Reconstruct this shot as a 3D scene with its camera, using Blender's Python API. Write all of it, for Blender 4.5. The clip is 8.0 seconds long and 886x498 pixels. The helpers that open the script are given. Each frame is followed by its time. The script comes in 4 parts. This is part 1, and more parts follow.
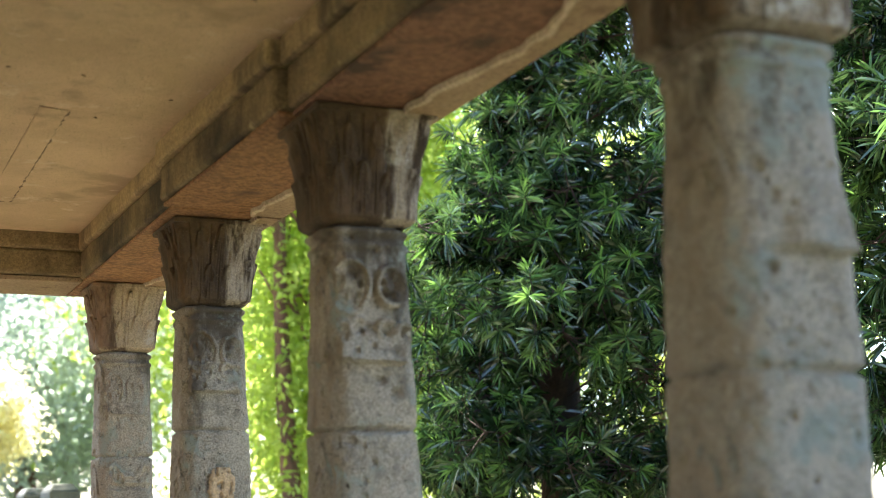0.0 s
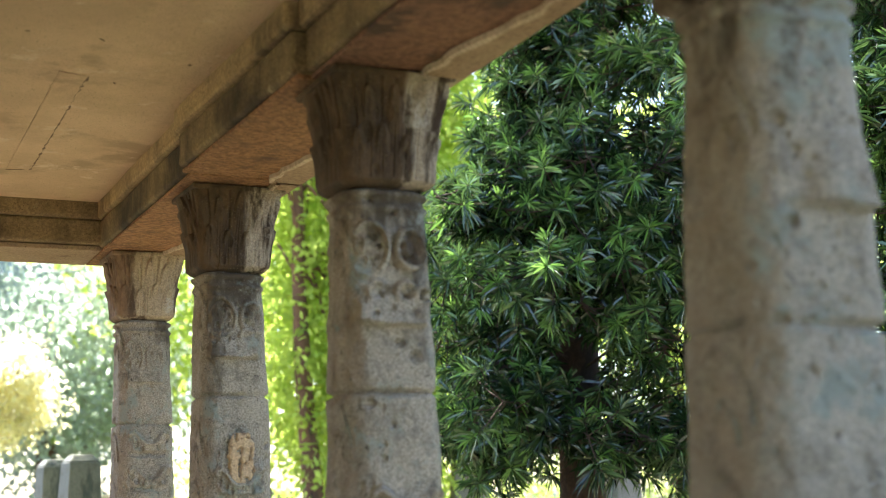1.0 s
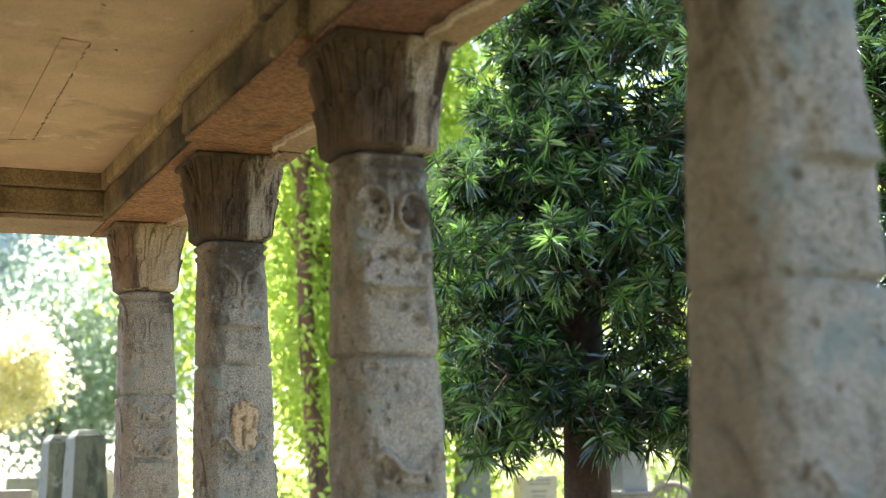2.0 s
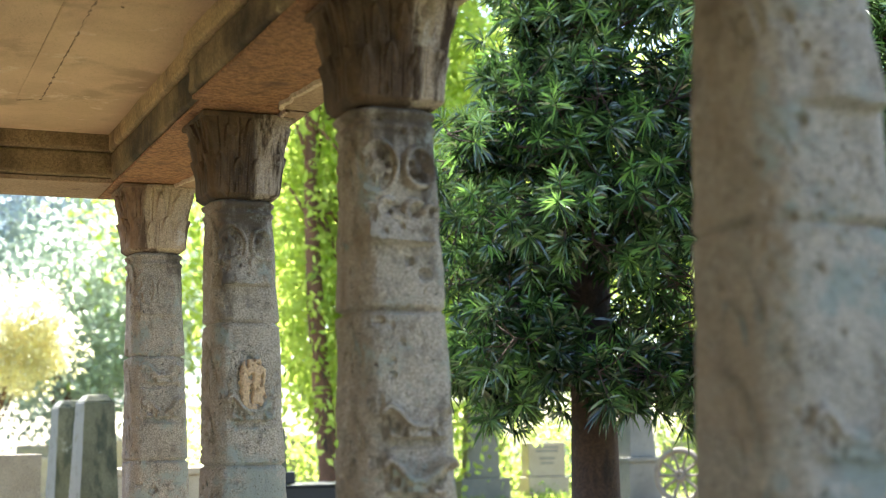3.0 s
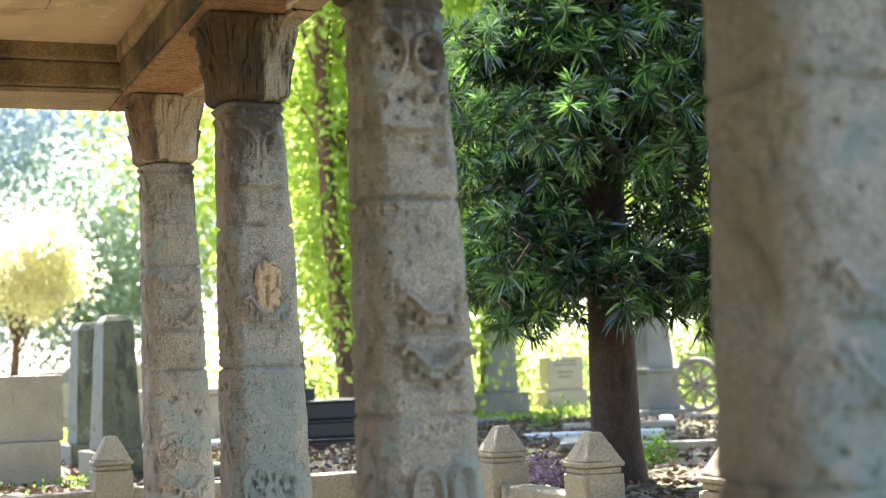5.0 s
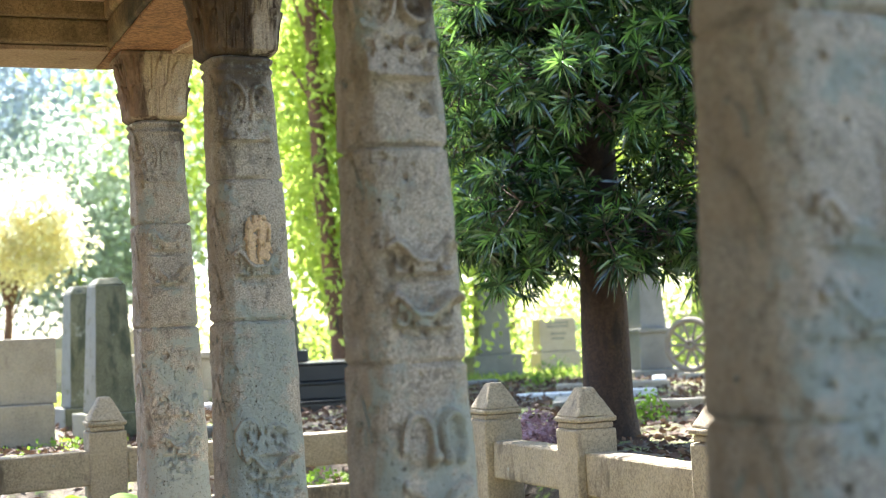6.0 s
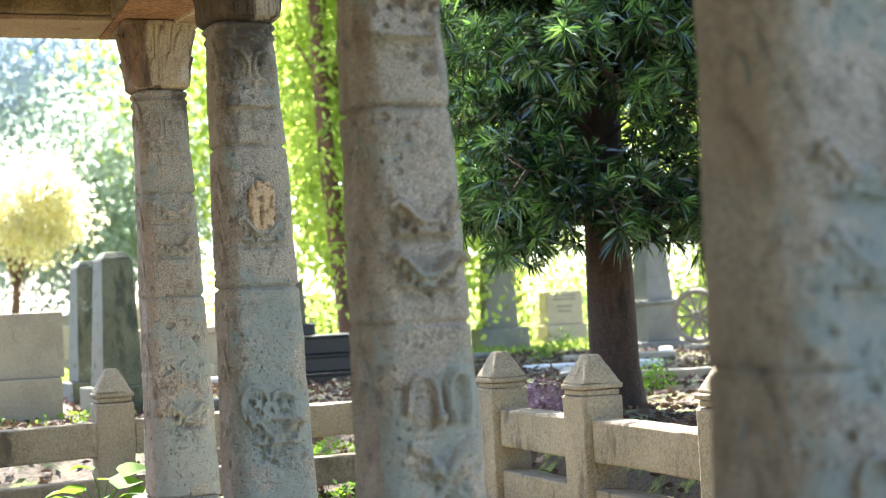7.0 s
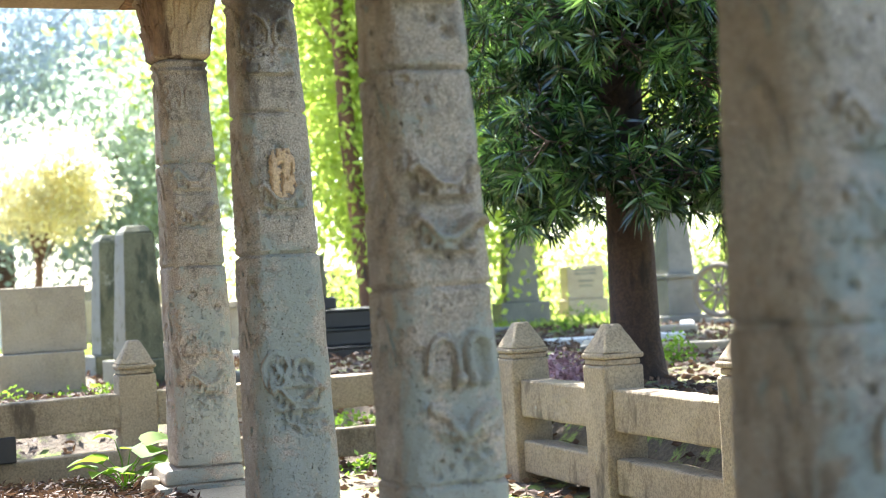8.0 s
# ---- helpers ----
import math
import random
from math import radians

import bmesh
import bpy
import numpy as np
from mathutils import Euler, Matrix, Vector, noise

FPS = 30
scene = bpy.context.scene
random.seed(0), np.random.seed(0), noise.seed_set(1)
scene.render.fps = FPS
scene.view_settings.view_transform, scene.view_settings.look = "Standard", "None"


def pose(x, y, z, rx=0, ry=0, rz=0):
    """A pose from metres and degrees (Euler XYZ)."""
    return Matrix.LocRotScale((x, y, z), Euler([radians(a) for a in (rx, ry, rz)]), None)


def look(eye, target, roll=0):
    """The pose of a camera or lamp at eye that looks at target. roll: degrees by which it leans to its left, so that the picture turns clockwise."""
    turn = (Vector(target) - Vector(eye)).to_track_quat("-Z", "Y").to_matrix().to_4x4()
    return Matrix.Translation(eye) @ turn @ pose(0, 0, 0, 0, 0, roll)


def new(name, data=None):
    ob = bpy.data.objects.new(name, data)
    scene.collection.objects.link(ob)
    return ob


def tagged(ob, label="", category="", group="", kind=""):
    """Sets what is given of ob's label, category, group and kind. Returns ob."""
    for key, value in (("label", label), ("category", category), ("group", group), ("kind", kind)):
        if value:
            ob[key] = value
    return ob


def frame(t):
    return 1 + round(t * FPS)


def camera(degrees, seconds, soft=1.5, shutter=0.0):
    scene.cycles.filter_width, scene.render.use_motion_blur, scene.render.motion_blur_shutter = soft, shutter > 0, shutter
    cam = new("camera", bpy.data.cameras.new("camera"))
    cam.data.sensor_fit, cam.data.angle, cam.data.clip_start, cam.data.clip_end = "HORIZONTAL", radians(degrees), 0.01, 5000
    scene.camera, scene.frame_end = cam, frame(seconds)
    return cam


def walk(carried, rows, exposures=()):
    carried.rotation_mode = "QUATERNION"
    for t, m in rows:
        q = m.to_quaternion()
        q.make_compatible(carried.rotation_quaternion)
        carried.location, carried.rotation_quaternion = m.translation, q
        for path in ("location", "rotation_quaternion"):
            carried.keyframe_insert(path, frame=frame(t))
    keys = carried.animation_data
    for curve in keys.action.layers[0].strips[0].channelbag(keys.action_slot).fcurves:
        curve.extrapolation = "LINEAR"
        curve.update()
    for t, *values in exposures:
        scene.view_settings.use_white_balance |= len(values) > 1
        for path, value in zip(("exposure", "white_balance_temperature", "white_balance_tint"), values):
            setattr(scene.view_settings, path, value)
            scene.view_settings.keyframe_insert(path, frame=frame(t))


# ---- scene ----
cam = camera(33.9, 8.0, soft=1.0)
PATH = [
    (0, (-1.394, -0.322, 1.68), (-0.477, 1.747, 2.093), -0.9),
    (0.5, (-1.395, -0.315, 1.661), (-0.497, 1.765, 2.054), -0.6),
    (1, (-1.394, -0.313, 1.642), (-0.501, 1.773, 2.018), -0.8),
    (2.5, (-1.378, -0.301, 1.572), (-0.493, 1.797, 1.897), -0.8),
    (3, (-1.377, -0.302, 1.549), (-0.5, 1.803, 1.848), -0.8),
    (3.5, (-1.375, -0.296, 1.521), (-0.504, 1.817, 1.785), -1.1),
    (4, (-1.373, -0.289, 1.496), (-0.508, 1.831, 1.722), -1.5),
    (5.5, (-1.357, -0.27, 1.421), (-0.497, 1.856, 1.577), -2.4),
    (6, (-1.352, -0.273, 1.395), (-0.485, 1.854, 1.52), -2.6),
    (6.5, (-1.345, -0.266, 1.371), (-0.48, 1.863, 1.473), -2.8),
    (7, (-1.342, -0.268, 1.35), (-0.486, 1.865, 1.438), -3.0),
    (7.5, (-1.337, -0.261, 1.329), (-0.492, 1.877, 1.393), -2.8),
    (8, (-1.339, -0.265, 1.308), (-0.515, 1.883, 1.362), -3.1),
]
walk(cam, [(t, look(eye, target, roll)) for t, eye, target, roll in PATH], exposures=[(0.0, 2.82, 6120, 12), (8.0, 2.90, 6050, 12)])
cam.data.dof.use_dof = True
cam.data.dof.focus_distance = 7.0
cam.data.dof.aperture_fstop = 2.6

# ---- light ----
SUN_EL, SUN_AZ = radians(55), math.atan2(0.99, 0.12)
sun_way = Vector((math.cos(SUN_EL) * math.cos(SUN_AZ), math.cos(SUN_EL) * math.sin(SUN_AZ), math.sin(SUN_EL)))
sun_data = bpy.data.lights.new("sun", "SUN")
sun_data.energy, sun_data.angle, sun_data.color = 5.0, radians(0.5), (1.0, 0.96, 0.88)
sun = new("sun", sun_data)
sun.matrix_world = look(sun_way * 50, (0, 0, 0))
world = bpy.data.worlds.new("sky")
scene.world = world
world.use_nodes = True
sky = world.node_tree.nodes.new("ShaderNodeTexSky")
sky.sky_type, sky.sun_disc, sky.sun_elevation = "NISHITA", False, SUN_EL
sky.sun_rotation = radians(90) - SUN_AZ
world.node_tree.links.new(sky.outputs[0], world.node_tree.nodes["Background"].inputs[0])
world.node_tree.nodes["Background"].inputs[1].default_value = 0.085


# ---- materials ----
class Nodes:
    """Shortcuts for a node tree."""
    def __init__(self, name):
        self.mat = bpy.data.materials.new(name)
        self.mat.use_nodes = True
        self.t = self.mat.node_tree
        self.bsdf = self.t.nodes["Principled BSDF"]
        self.pos = self.t.nodes.new("ShaderNodeNewGeometry").outputs["Position"]

    def put(self, socket, value):
        if hasattr(value, "is_linked"):
            self.t.links.new(value, socket)
        else:
            socket.default_value = value

    def stretch(self, scale):
        n = self.t.nodes.new("ShaderNodeMapping")
        self.put(n.inputs["Vector"], self.pos)
        n.inputs["Scale"].default_value = scale
        return n.outputs[0]

    def noise(self, scale, detail=6.0, rough=0.6, vector=None, distortion=0.0):
        n = self.t.nodes.new("ShaderNodeTexNoise")
        self.put(n.inputs["Vector"], vector or self.pos)
        n.inputs["Scale"].default_value = scale
        n.inputs["Detail"].default_value = detail
        n.inputs["Roughness"].default_value = rough
        n.inputs["Distortion"].default_value = distortion
        return n.outputs["Fac"]

    def ramp(self, fac, lo, hi):
        n = self.t.nodes.new("ShaderNodeMapRange")
        n.interpolation_type = "SMOOTHSTEP"
        self.put(n.inputs["Value"], fac)
        n.inputs["From Min"].default_value, n.inputs["From Max"].default_value = lo, hi
        return n.outputs[0]

    def mix(self, fac, a, b, kind="MIX"):
        n = self.t.nodes.new("ShaderNodeMix")
        n.data_type, n.blend_type = "RGBA", kind
        self.put(n.inputs["Factor"], fac)
        self.put(n.inputs["A"], a if hasattr(a, "is_linked") else (*a, 1))
        self.put(n.inputs["B"], b if hasattr(b, "is_linked") else (*b, 1))
        return n.outputs["Result"]

    def maths(self, op, a, b):
        n = self.t.nodes.new("ShaderNodeMath")
        n.operation = op
        self.put(n.inputs[0], a)
        self.put(n.inputs[1], b)
        return n.outputs[0]

    def bump(self, height, strength, distance):
        n = self.t.nodes.new("ShaderNodeBump")
        n.inputs["Strength"].default_value, n.inputs["Distance"].default_value = strength, distance
        self.put(n.inputs["Height"], height)
        self.put(self.bsdf.inputs["Normal"], n.outputs[0])

    def done(self, colour, rough):
        self.put(self.bsdf.inputs["Base Color"], colour if hasattr(colour, "is_linked") else (*colour, 1))
        self.put(self.bsdf.inputs["Roughness"], rough)
        return self.mat


def x_of(n):
    s = n.t.nodes.new("ShaderNodeSeparateXYZ")
    n.put(s.inputs[0], n.pos)
    return s.outputs[0]


def z_of(n):
    s = n.t.nodes.new("ShaderNodeSeparateXYZ")
    n.put(s.inputs[0], n.pos)
    return s.outputs[2]


def stone(name, light, dark, stain, lichen, stain_at=0.55, lichen_at=0.62, grain=90.0, relief=0.006, rough=0.9, speck=0.35, dark_to_x=0.0, run=2.2, weather=False, fade=0.13, skylit_west=None):
    """Weathered stone: two tones, grain, run-down stains, lichen and pits; optionally dark and streaked below a given
    x.
    """
    n = Nodes(name)
    base = n.mix(n.ramp(n.noise(2.3, 8, 0.65), 0.35, 0.65), light, dark)
    grains = n.noise(grain, 4, 0.7)
    base = n.mix(speck, base, n.mix(n.ramp(grains, 0.35, 0.65), tuple(c * 0.45 for c in dark), tuple(min(1, c * 1.35) for c in light)))
    drips = n.noise(2.2, 7, 0.62, n.stretch((run, run, 0.8)))
    if weather:  # stain noise raised with height, so the necks come out darker
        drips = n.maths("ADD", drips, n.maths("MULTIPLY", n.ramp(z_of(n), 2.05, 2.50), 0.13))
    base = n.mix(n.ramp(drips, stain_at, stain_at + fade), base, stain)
    patches = n.noise(4.2, 10, 0.72)
    if weather:  # more lichen low down, where the stone stays moist
        patches = n.maths("ADD", patches, n.maths("MULTIPLY", n.ramp(n.maths("MULTIPLY", z_of(n), -1.0), -1.75, -0.85), 0.13))
    grown = n.ramp(patches, lichen_at, lichen_at + (0.11 if weather else 0.10))
    if weather:  # lichen on -y faces; -x faces get their warm shade painted in as brown
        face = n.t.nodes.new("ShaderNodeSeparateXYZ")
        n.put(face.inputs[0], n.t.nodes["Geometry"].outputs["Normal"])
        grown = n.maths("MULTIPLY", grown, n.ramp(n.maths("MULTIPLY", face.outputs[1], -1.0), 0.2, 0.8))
        west_shade = n.maths("MULTIPLY", n.ramp(n.maths("MULTIPLY", face.outputs[0], -1.0), 0.15, 0.8), n.ramp(n.noise(5, 8, 0.7), 0.32, 0.62))
        base = n.mix(n.maths("MULTIPLY", west_shade, 0.66), base, (0.36, 0.262, 0.172))
        crust = n.maths("MULTIPLY", n.ramp(n.noise(11, 9, 0.75), 0.50, 0.70), 0.75)
        base = n.mix(crust, base, tuple(0.5 * c for c in dark))
    base = n.mix(grown, base, lichen)
    if skylit_west:  # -x faces paled in the colour to stand in for sky light
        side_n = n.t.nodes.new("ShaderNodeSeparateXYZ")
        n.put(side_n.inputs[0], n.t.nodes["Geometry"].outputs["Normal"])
        base = n.mix(n.maths("MULTIPLY", n.ramp(n.maths("MULTIPLY", side_n.outputs[0], -1.0), 0.6, 0.85), n.ramp(n.noise(7, 5), 0.25, 0.5)), base, skylit_west)
    if dark_to_x:
        base = n.mix(n.ramp(n.maths("ADD", n.maths("MULTIPLY", n.noise(7, 6, 0.6, n.stretch((1, 1, 0.25))), 0.22), x_of(n)), dark_to_x, dark_to_x + 0.05), n.mix(n.ramp(n.noise(9, 8, 0.7, n.stretch((1.2, 1.2, 0.6))), 0.36, 0.68), stain, tuple(2.8 * c for c in stain)), base)
    pits = n.ramp(n.noise(135, 3, 0.6), 0.30, 0.40)
    base = n.mix(pits, tuple(c * 0.6 for c in dark), base)
    h = n.maths("ADD", n.maths("MULTIPLY", grains, 0.6), n.maths("ADD", n.maths("MULTIPLY", pits, 0.5), n.noise(14, 6, 0.6)))
    if weather:  # open pores of coarse granite
        pores = n.ramp(n.noise(80, 4, 0.65), 0.30, 0.39)
        base = n.mix(pores, tuple(c * 0.38 for c in dark), base)
        h = n.maths("ADD", h, n.maths("MULTIPLY", pores, 0.9))
    n.bump(h, 0.9 if weather else 0.8, relief)
    return n.done(base, rough)


def leaf_mat(name, dark, light, rough, glow, tip=None, tip_share=0.9, skew=1.0):
    n = Nodes(name)
    isl = n.t.nodes["Geometry"].outputs["Random Per Island"]
    col = n.mix(n.maths("POWER", isl, skew), dark, light)
    col = n.mix(n.ramp(n.noise(1.6, 3), 0.35, 0.65), col, tuple(0.6 * c for c in dark))
    if tip:
        col = n.mix(n.ramp(n.noise(2.7, 3, 0.6), tip_share - 0.06, tip_share + 0.06), col, tip)
    n.done(col, rough)
    if glow:
        tr = n.t.nodes.new("ShaderNodeBsdfTranslucent")
        n.put(tr.inputs[0], n.mix(0.5, col, light))
        ms = n.t.nodes.new("ShaderNodeMixShader")
        ms.inputs[0].default_value = glow
        n.t.links.new(n.bsdf.outputs[0], ms.inputs[1])
        n.t.links.new(tr.outputs[0], ms.inputs[2])
        n.t.links.new(ms.outputs[0], n.t.nodes["Material Output"].inputs[0])
    return n.mat


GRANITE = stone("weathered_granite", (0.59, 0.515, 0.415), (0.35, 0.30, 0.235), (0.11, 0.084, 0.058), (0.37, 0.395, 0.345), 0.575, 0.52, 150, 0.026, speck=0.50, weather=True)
CAPITAL = stone("stained_capital_stone", (0.40, 0.33, 0.25), (0.22, 0.16, 0.10), (0.042, 0.025, 0.012), (0.46, 0.42, 0.36), 0.50, 0.58, 110, 0.008, dark_to_x=0.225, run=6.0)
TANCAPITAL = stone("tan_capital_stone", (0.47, 0.37, 0.25), (0.33, 0.25, 0.16), (0.10, 0.062, 0.038), (0.50, 0.45, 0.38), 0.50, 0.60, 110, 0.008, dark_to_x=0.10, run=6.0)
FENCE = stone("tan_fence_granite", (0.40, 0.318, 0.205), (0.27, 0.212, 0.137), (0.13, 0.10, 0.065), (0.36, 0.36, 0.29), 0.56, 0.62, 70, 0.018, speck=0.36)
PLASTER = stone("tan_ceiling_plaster", (0.77, 0.555, 0.345), (0.64, 0.45, 0.272), (0.50, 0.345, 0.205), (0.80, 0.63, 0.44), 0.55, 0.57, 160, 0.012, speck=0.12, run=1.0)
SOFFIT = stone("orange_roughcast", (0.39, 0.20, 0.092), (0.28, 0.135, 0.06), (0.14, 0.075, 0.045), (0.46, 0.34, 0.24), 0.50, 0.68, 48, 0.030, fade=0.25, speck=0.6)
# Darker, redder roughcast for the nearest bay of the beam.
REDSOFFIT = stone("dark_red_roughcast", (0.27, 0.135, 0.08), (0.18, 0.082, 0.05), (0.08, 0.045, 0.03), (0.40, 0.27, 0.18), 0.52, 0.64, 48, 0.026, speck=0.5)
MOSSY = stone("mossy_beam_concrete", (0.34, 0.24, 0.12), (0.18, 0.125, 0.063), (0.034, 0.024, 0.014), (0.40, 0.32, 0.18), 0.37, 0.60, 70, 0.014, run=1.1, fade=0.34)
OCHRE = stone("ochre_moulding_plaster", (0.52, 0.37, 0.19), (0.33, 0.23, 0.12), (0.085, 0.060, 0.033), (0.60, 0.48, 0.29), 0.44, 0.60, 70, 0.010, run=1.8, fade=0.28)
LIP = stone("pale_broken_plaster", (0.40, 0.28, 0.18), (0.30, 0.195, 0.12), (0.18, 0.105, 0.065), (0.56, 0.45, 0.34), 0.58, 0.62, 60, 0.008)
RIDGE = stone("pale_ragged_plaster", (0.62, 0.50, 0.37), (0.50, 0.37, 0.25), (0.34, 0.22, 0.14), (0.66, 0.56, 0.44), 0.58, 0.62, 60, 0.010)
GREYSTONE = stone("grey_grave_stone", (0.25, 0.235, 0.195), (0.17, 0.16, 0.13), (0.16, 0.14, 0.10), (0.38, 0.37, 0.30), 0.62, 0.66, 120, 0.003)
MOSSSTONE = stone("mossy_grave_stone", (0.165, 0.155, 0.088), (0.088, 0.086, 0.046), (0.050, 0.055, 0.030), (0.26, 0.26, 0.20), 0.50, 0.58, 90, 0.004, skylit_west=(0.185, 0.185, 0.165))
SLAB = stone("brown_grey_slab", (0.36, 0.295, 0.205), (0.27, 0.215, 0.145), (0.17, 0.13, 0.09), (0.36, 0.33, 0.27), 0.60, 0.66, 120, 0.003)
CREAM = stone("cream_grave_stone", (0.46, 0.385, 0.28), (0.37, 0.30, 0.205), (0.32, 0.26, 0.18), (0.5, 0.46, 0.36), 0.66, 0.72, 120, 0.003)
TANPATCH = stone("tan_repair_plaster", (0.60, 0.43, 0.26), (0.48, 0.33, 0.19), (0.28, 0.18, 0.10), (0.64, 0.50, 0.34), 0.62, 0.66, 110, 0.006)
BLACK = stone("black_granite", (0.030, 0.030, 0.032), (0.018, 0.018, 0.020), (0.05, 0.048, 0.045), (0.06, 0.06, 0.06), 0.62, 0.75, 200, 0.001, rough=0.35)
GROUND = stone("grassy_earth", (0.15, 0.11, 0.068), (0.08, 0.06, 0.038), (0.07, 0.05, 0.03), (0.26, 0.33, 0.07), 0.60, 0.50, 30, 0.03)
EARTH = stone("leafy_earth", (0.14, 0.105, 0.07), (0.08, 0.058, 0.04), (0.06, 0.045, 0.03), (0.17, 0.13, 0.09), 0.55, 0.62, 30, 0.03)
BARK = stone("dark_tree_bark", (0.085, 0.048, 0.029), (0.042, 0.025, 0.016), (0.030, 0.020, 0.015), (0.11, 0.085, 0.065), 0.52, 0.70, 45, 0.02)
REDBARK = stone("reddish_tree_bark", (0.20, 0.10, 0.06), (0.11, 0.057, 0.036), (0.05, 0.035, 0.025), (0.3, 0.2, 0.13), 0.56, 0.70, 45, 0.02)
LEAF_DARK = leaf_mat("dark_glossy_leaves", (0.013, 0.040, 0.013), (0.19, 0.33, 0.09), 0.16, 0.18, skew=1.0)
LEAF_DARK.node_tree.nodes["Principled BSDF"].inputs["Specular IOR Level"].default_value = 0.85
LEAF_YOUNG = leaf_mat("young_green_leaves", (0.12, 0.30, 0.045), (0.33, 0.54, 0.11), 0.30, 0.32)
LEAF_LIME = leaf_mat("sunlit_lime_leaves", (0.26, 0.43, 0.035), (0.70, 0.78, 0.19), 0.5, 0.70)
# Both far leaf colours carry the distance haze in their base colour.
LEAF_FAR = leaf_mat("haze_paled_green_leaves", (0.48, 0.56, 0.44), (0.66, 0.74, 0.58), 0.5, 0.7)
LEAF_BLUE = leaf_mat("haze_tinted_blue_leaves", (0.40, 0.475, 0.51), (0.62, 0.70, 0.75), 0.5, 0.72)
LITTER = leaf_mat("dry_brown_leaves", (0.08, 0.04, 0.022), (0.25, 0.145, 0.08), 0.75, 0.1)
PURPLE = leaf_mat("purple_leaves", (0.26, 0.13, 0.155), (0.56, 0.38, 0.41), 0.6, 0.25)
GRASS = leaf_mat("bright_grass", (0.16, 0.27, 0.03), (0.55, 0.62, 0.14), 0.6, 0.5)
WEED = leaf_mat("fresh_weed_leaves", (0.11, 0.24, 0.02), (0.33, 0.50, 0.05), 0.75, 0.45)
PLASTERWHITE = stone("white_grave_stone", (0.78, 0.74, 0.68), (0.66, 0.62, 0.56), (0.5, 0.45, 0.4), (0.7, 0.68, 0.6), 0.66, 0.7, 120, 0.002)
RUST = stone("rough_iron_grey", (0.30, 0.245, 0.185), (0.20, 0.16, 0.12), (0.12, 0.09, 0.065), (0.36, 0.34, 0.30), 0.6, 0.7, 90, 0.003)
LEAF_PALE = leaf_mat("pale_yellow_leaves", (0.84, 0.78, 0.44), (0.93, 0.89, 0.62), 0.5, 0.65)


# ---- mesh helpers ----
def mesh_of(name, verts, faces, material, smooth=False):
    """A mesh from arrays of vertices and of triangles or quads."""
    verts, faces = np.asarray(verts, np.float32), np.asarray(faces, np.int32)
    me = bpy.data.meshes.new(name)
    k = faces.shape[1]
    me.vertices.add(len(verts))
    me.vertices.foreach_set("co", verts.ravel())
    me.loops.add(faces.size)
    me.loops.foreach_set("vertex_index", faces.ravel())
    me.polygons.add(len(faces))
    me.polygons.foreach_set("loop_start", np.arange(0, faces.size, k, dtype=np.int32))
    me.update(calc_edges=True)
    me.polygons.foreach_set("use_smooth", np.full(len(faces), smooth))
    me.materials.append(material)
    return me


def piece(name, me, parent=None, label="", m=None):
    ob = new(name, me)
    if parent is not None:
        ob.parent = parent
    if m is not None:
        ob.matrix_basis = m
    return tagged(ob, label) if label else ob


def part(name, bm, material, parent=None, label="", smooth=False):
    me = bpy.data.meshes.new(name)
    bm.normal_update()
    bm.to_mesh(me)
    bm.free()
    me.materials.append(material)
    if smooth:
        me.polygons.foreach_set("use_smooth", np.full(len(me.polygons), True))
    return piece(name, me, parent, label)


def thing(name, at, label, category, group="", kind="", turn=0):
    ob = new(name)
    ob.matrix_basis = pose(*at, 0, 0, turn)
    return tagged(ob, label, category, group, kind)


def block(x0, x1, y0, y1, z0, z1, bevel=0.01, wear=0.0, seed=0, top=1.0, segs=2):
    """A bevelled block, its top drawn in by the share top, its faces cut and worn."""
    bm = bmesh.new()
    bmesh.ops.create_cube(bm, size=1)
    c, s = Vector(((x0 + x1) / 2, (y0 + y1) / 2, (z0 + z1) / 2)), Vector((x1 - x0, y1 - y0, z1 - z0))
    for v in bm.verts:
        k = top if v.co.z > 0 else 1
        v.co = Vector((v.co.x * s.x * k, v.co.y * s.y * k, v.co.z * s.z)) + c
    if wear:
        n = 8
        bmesh.ops.subdivide_edges(bm, edges=[e for e in bm.edges if e.calc_length() > 4 * bevel], cuts=n, use_grid_fill=True)
        sharp = [e for e in bm.edges if len(e.link_faces) == 2 and e.calc_face_angle(0) > 0.6]
        bmesh.ops.bevel(bm, geom=sharp, offset=bevel, segments=segs, affect="EDGES", profile=0.5)
        for v in bm.verts:
            q = v.co * 7 + Vector((seed * 3.1, seed * 1.7, seed))
            v.co += wear * noise.noise_vector(q) + 0.5 * wear * noise.noise_vector(q * 3.1)
    elif bevel:
        bmesh.ops.bevel(bm, geom=list(bm.edges), offset=bevel, segments=segs, affect="EDGES", profile=0.5)
    return bm


def join(*bms):
    out = bmesh.new()
    for b in bms:
        me = bpy.data.meshes.new("tmp")
        b.to_mesh(me)
        out.from_mesh(me)
        b.free()
        bpy.data.meshes.remove(me)
    return out


def loft(rings):
    m, n = len(rings), len(rings[0])
    v = np.concatenate(rings)
    i = np.arange(m - 1)[:, None] * n
    j = np.arange(n)[None]
    k = (j + 1) % n
    f = np.stack([i + j, i + k, i + n + k, i + n + j], -1).reshape(-1, 4)
    return v, f


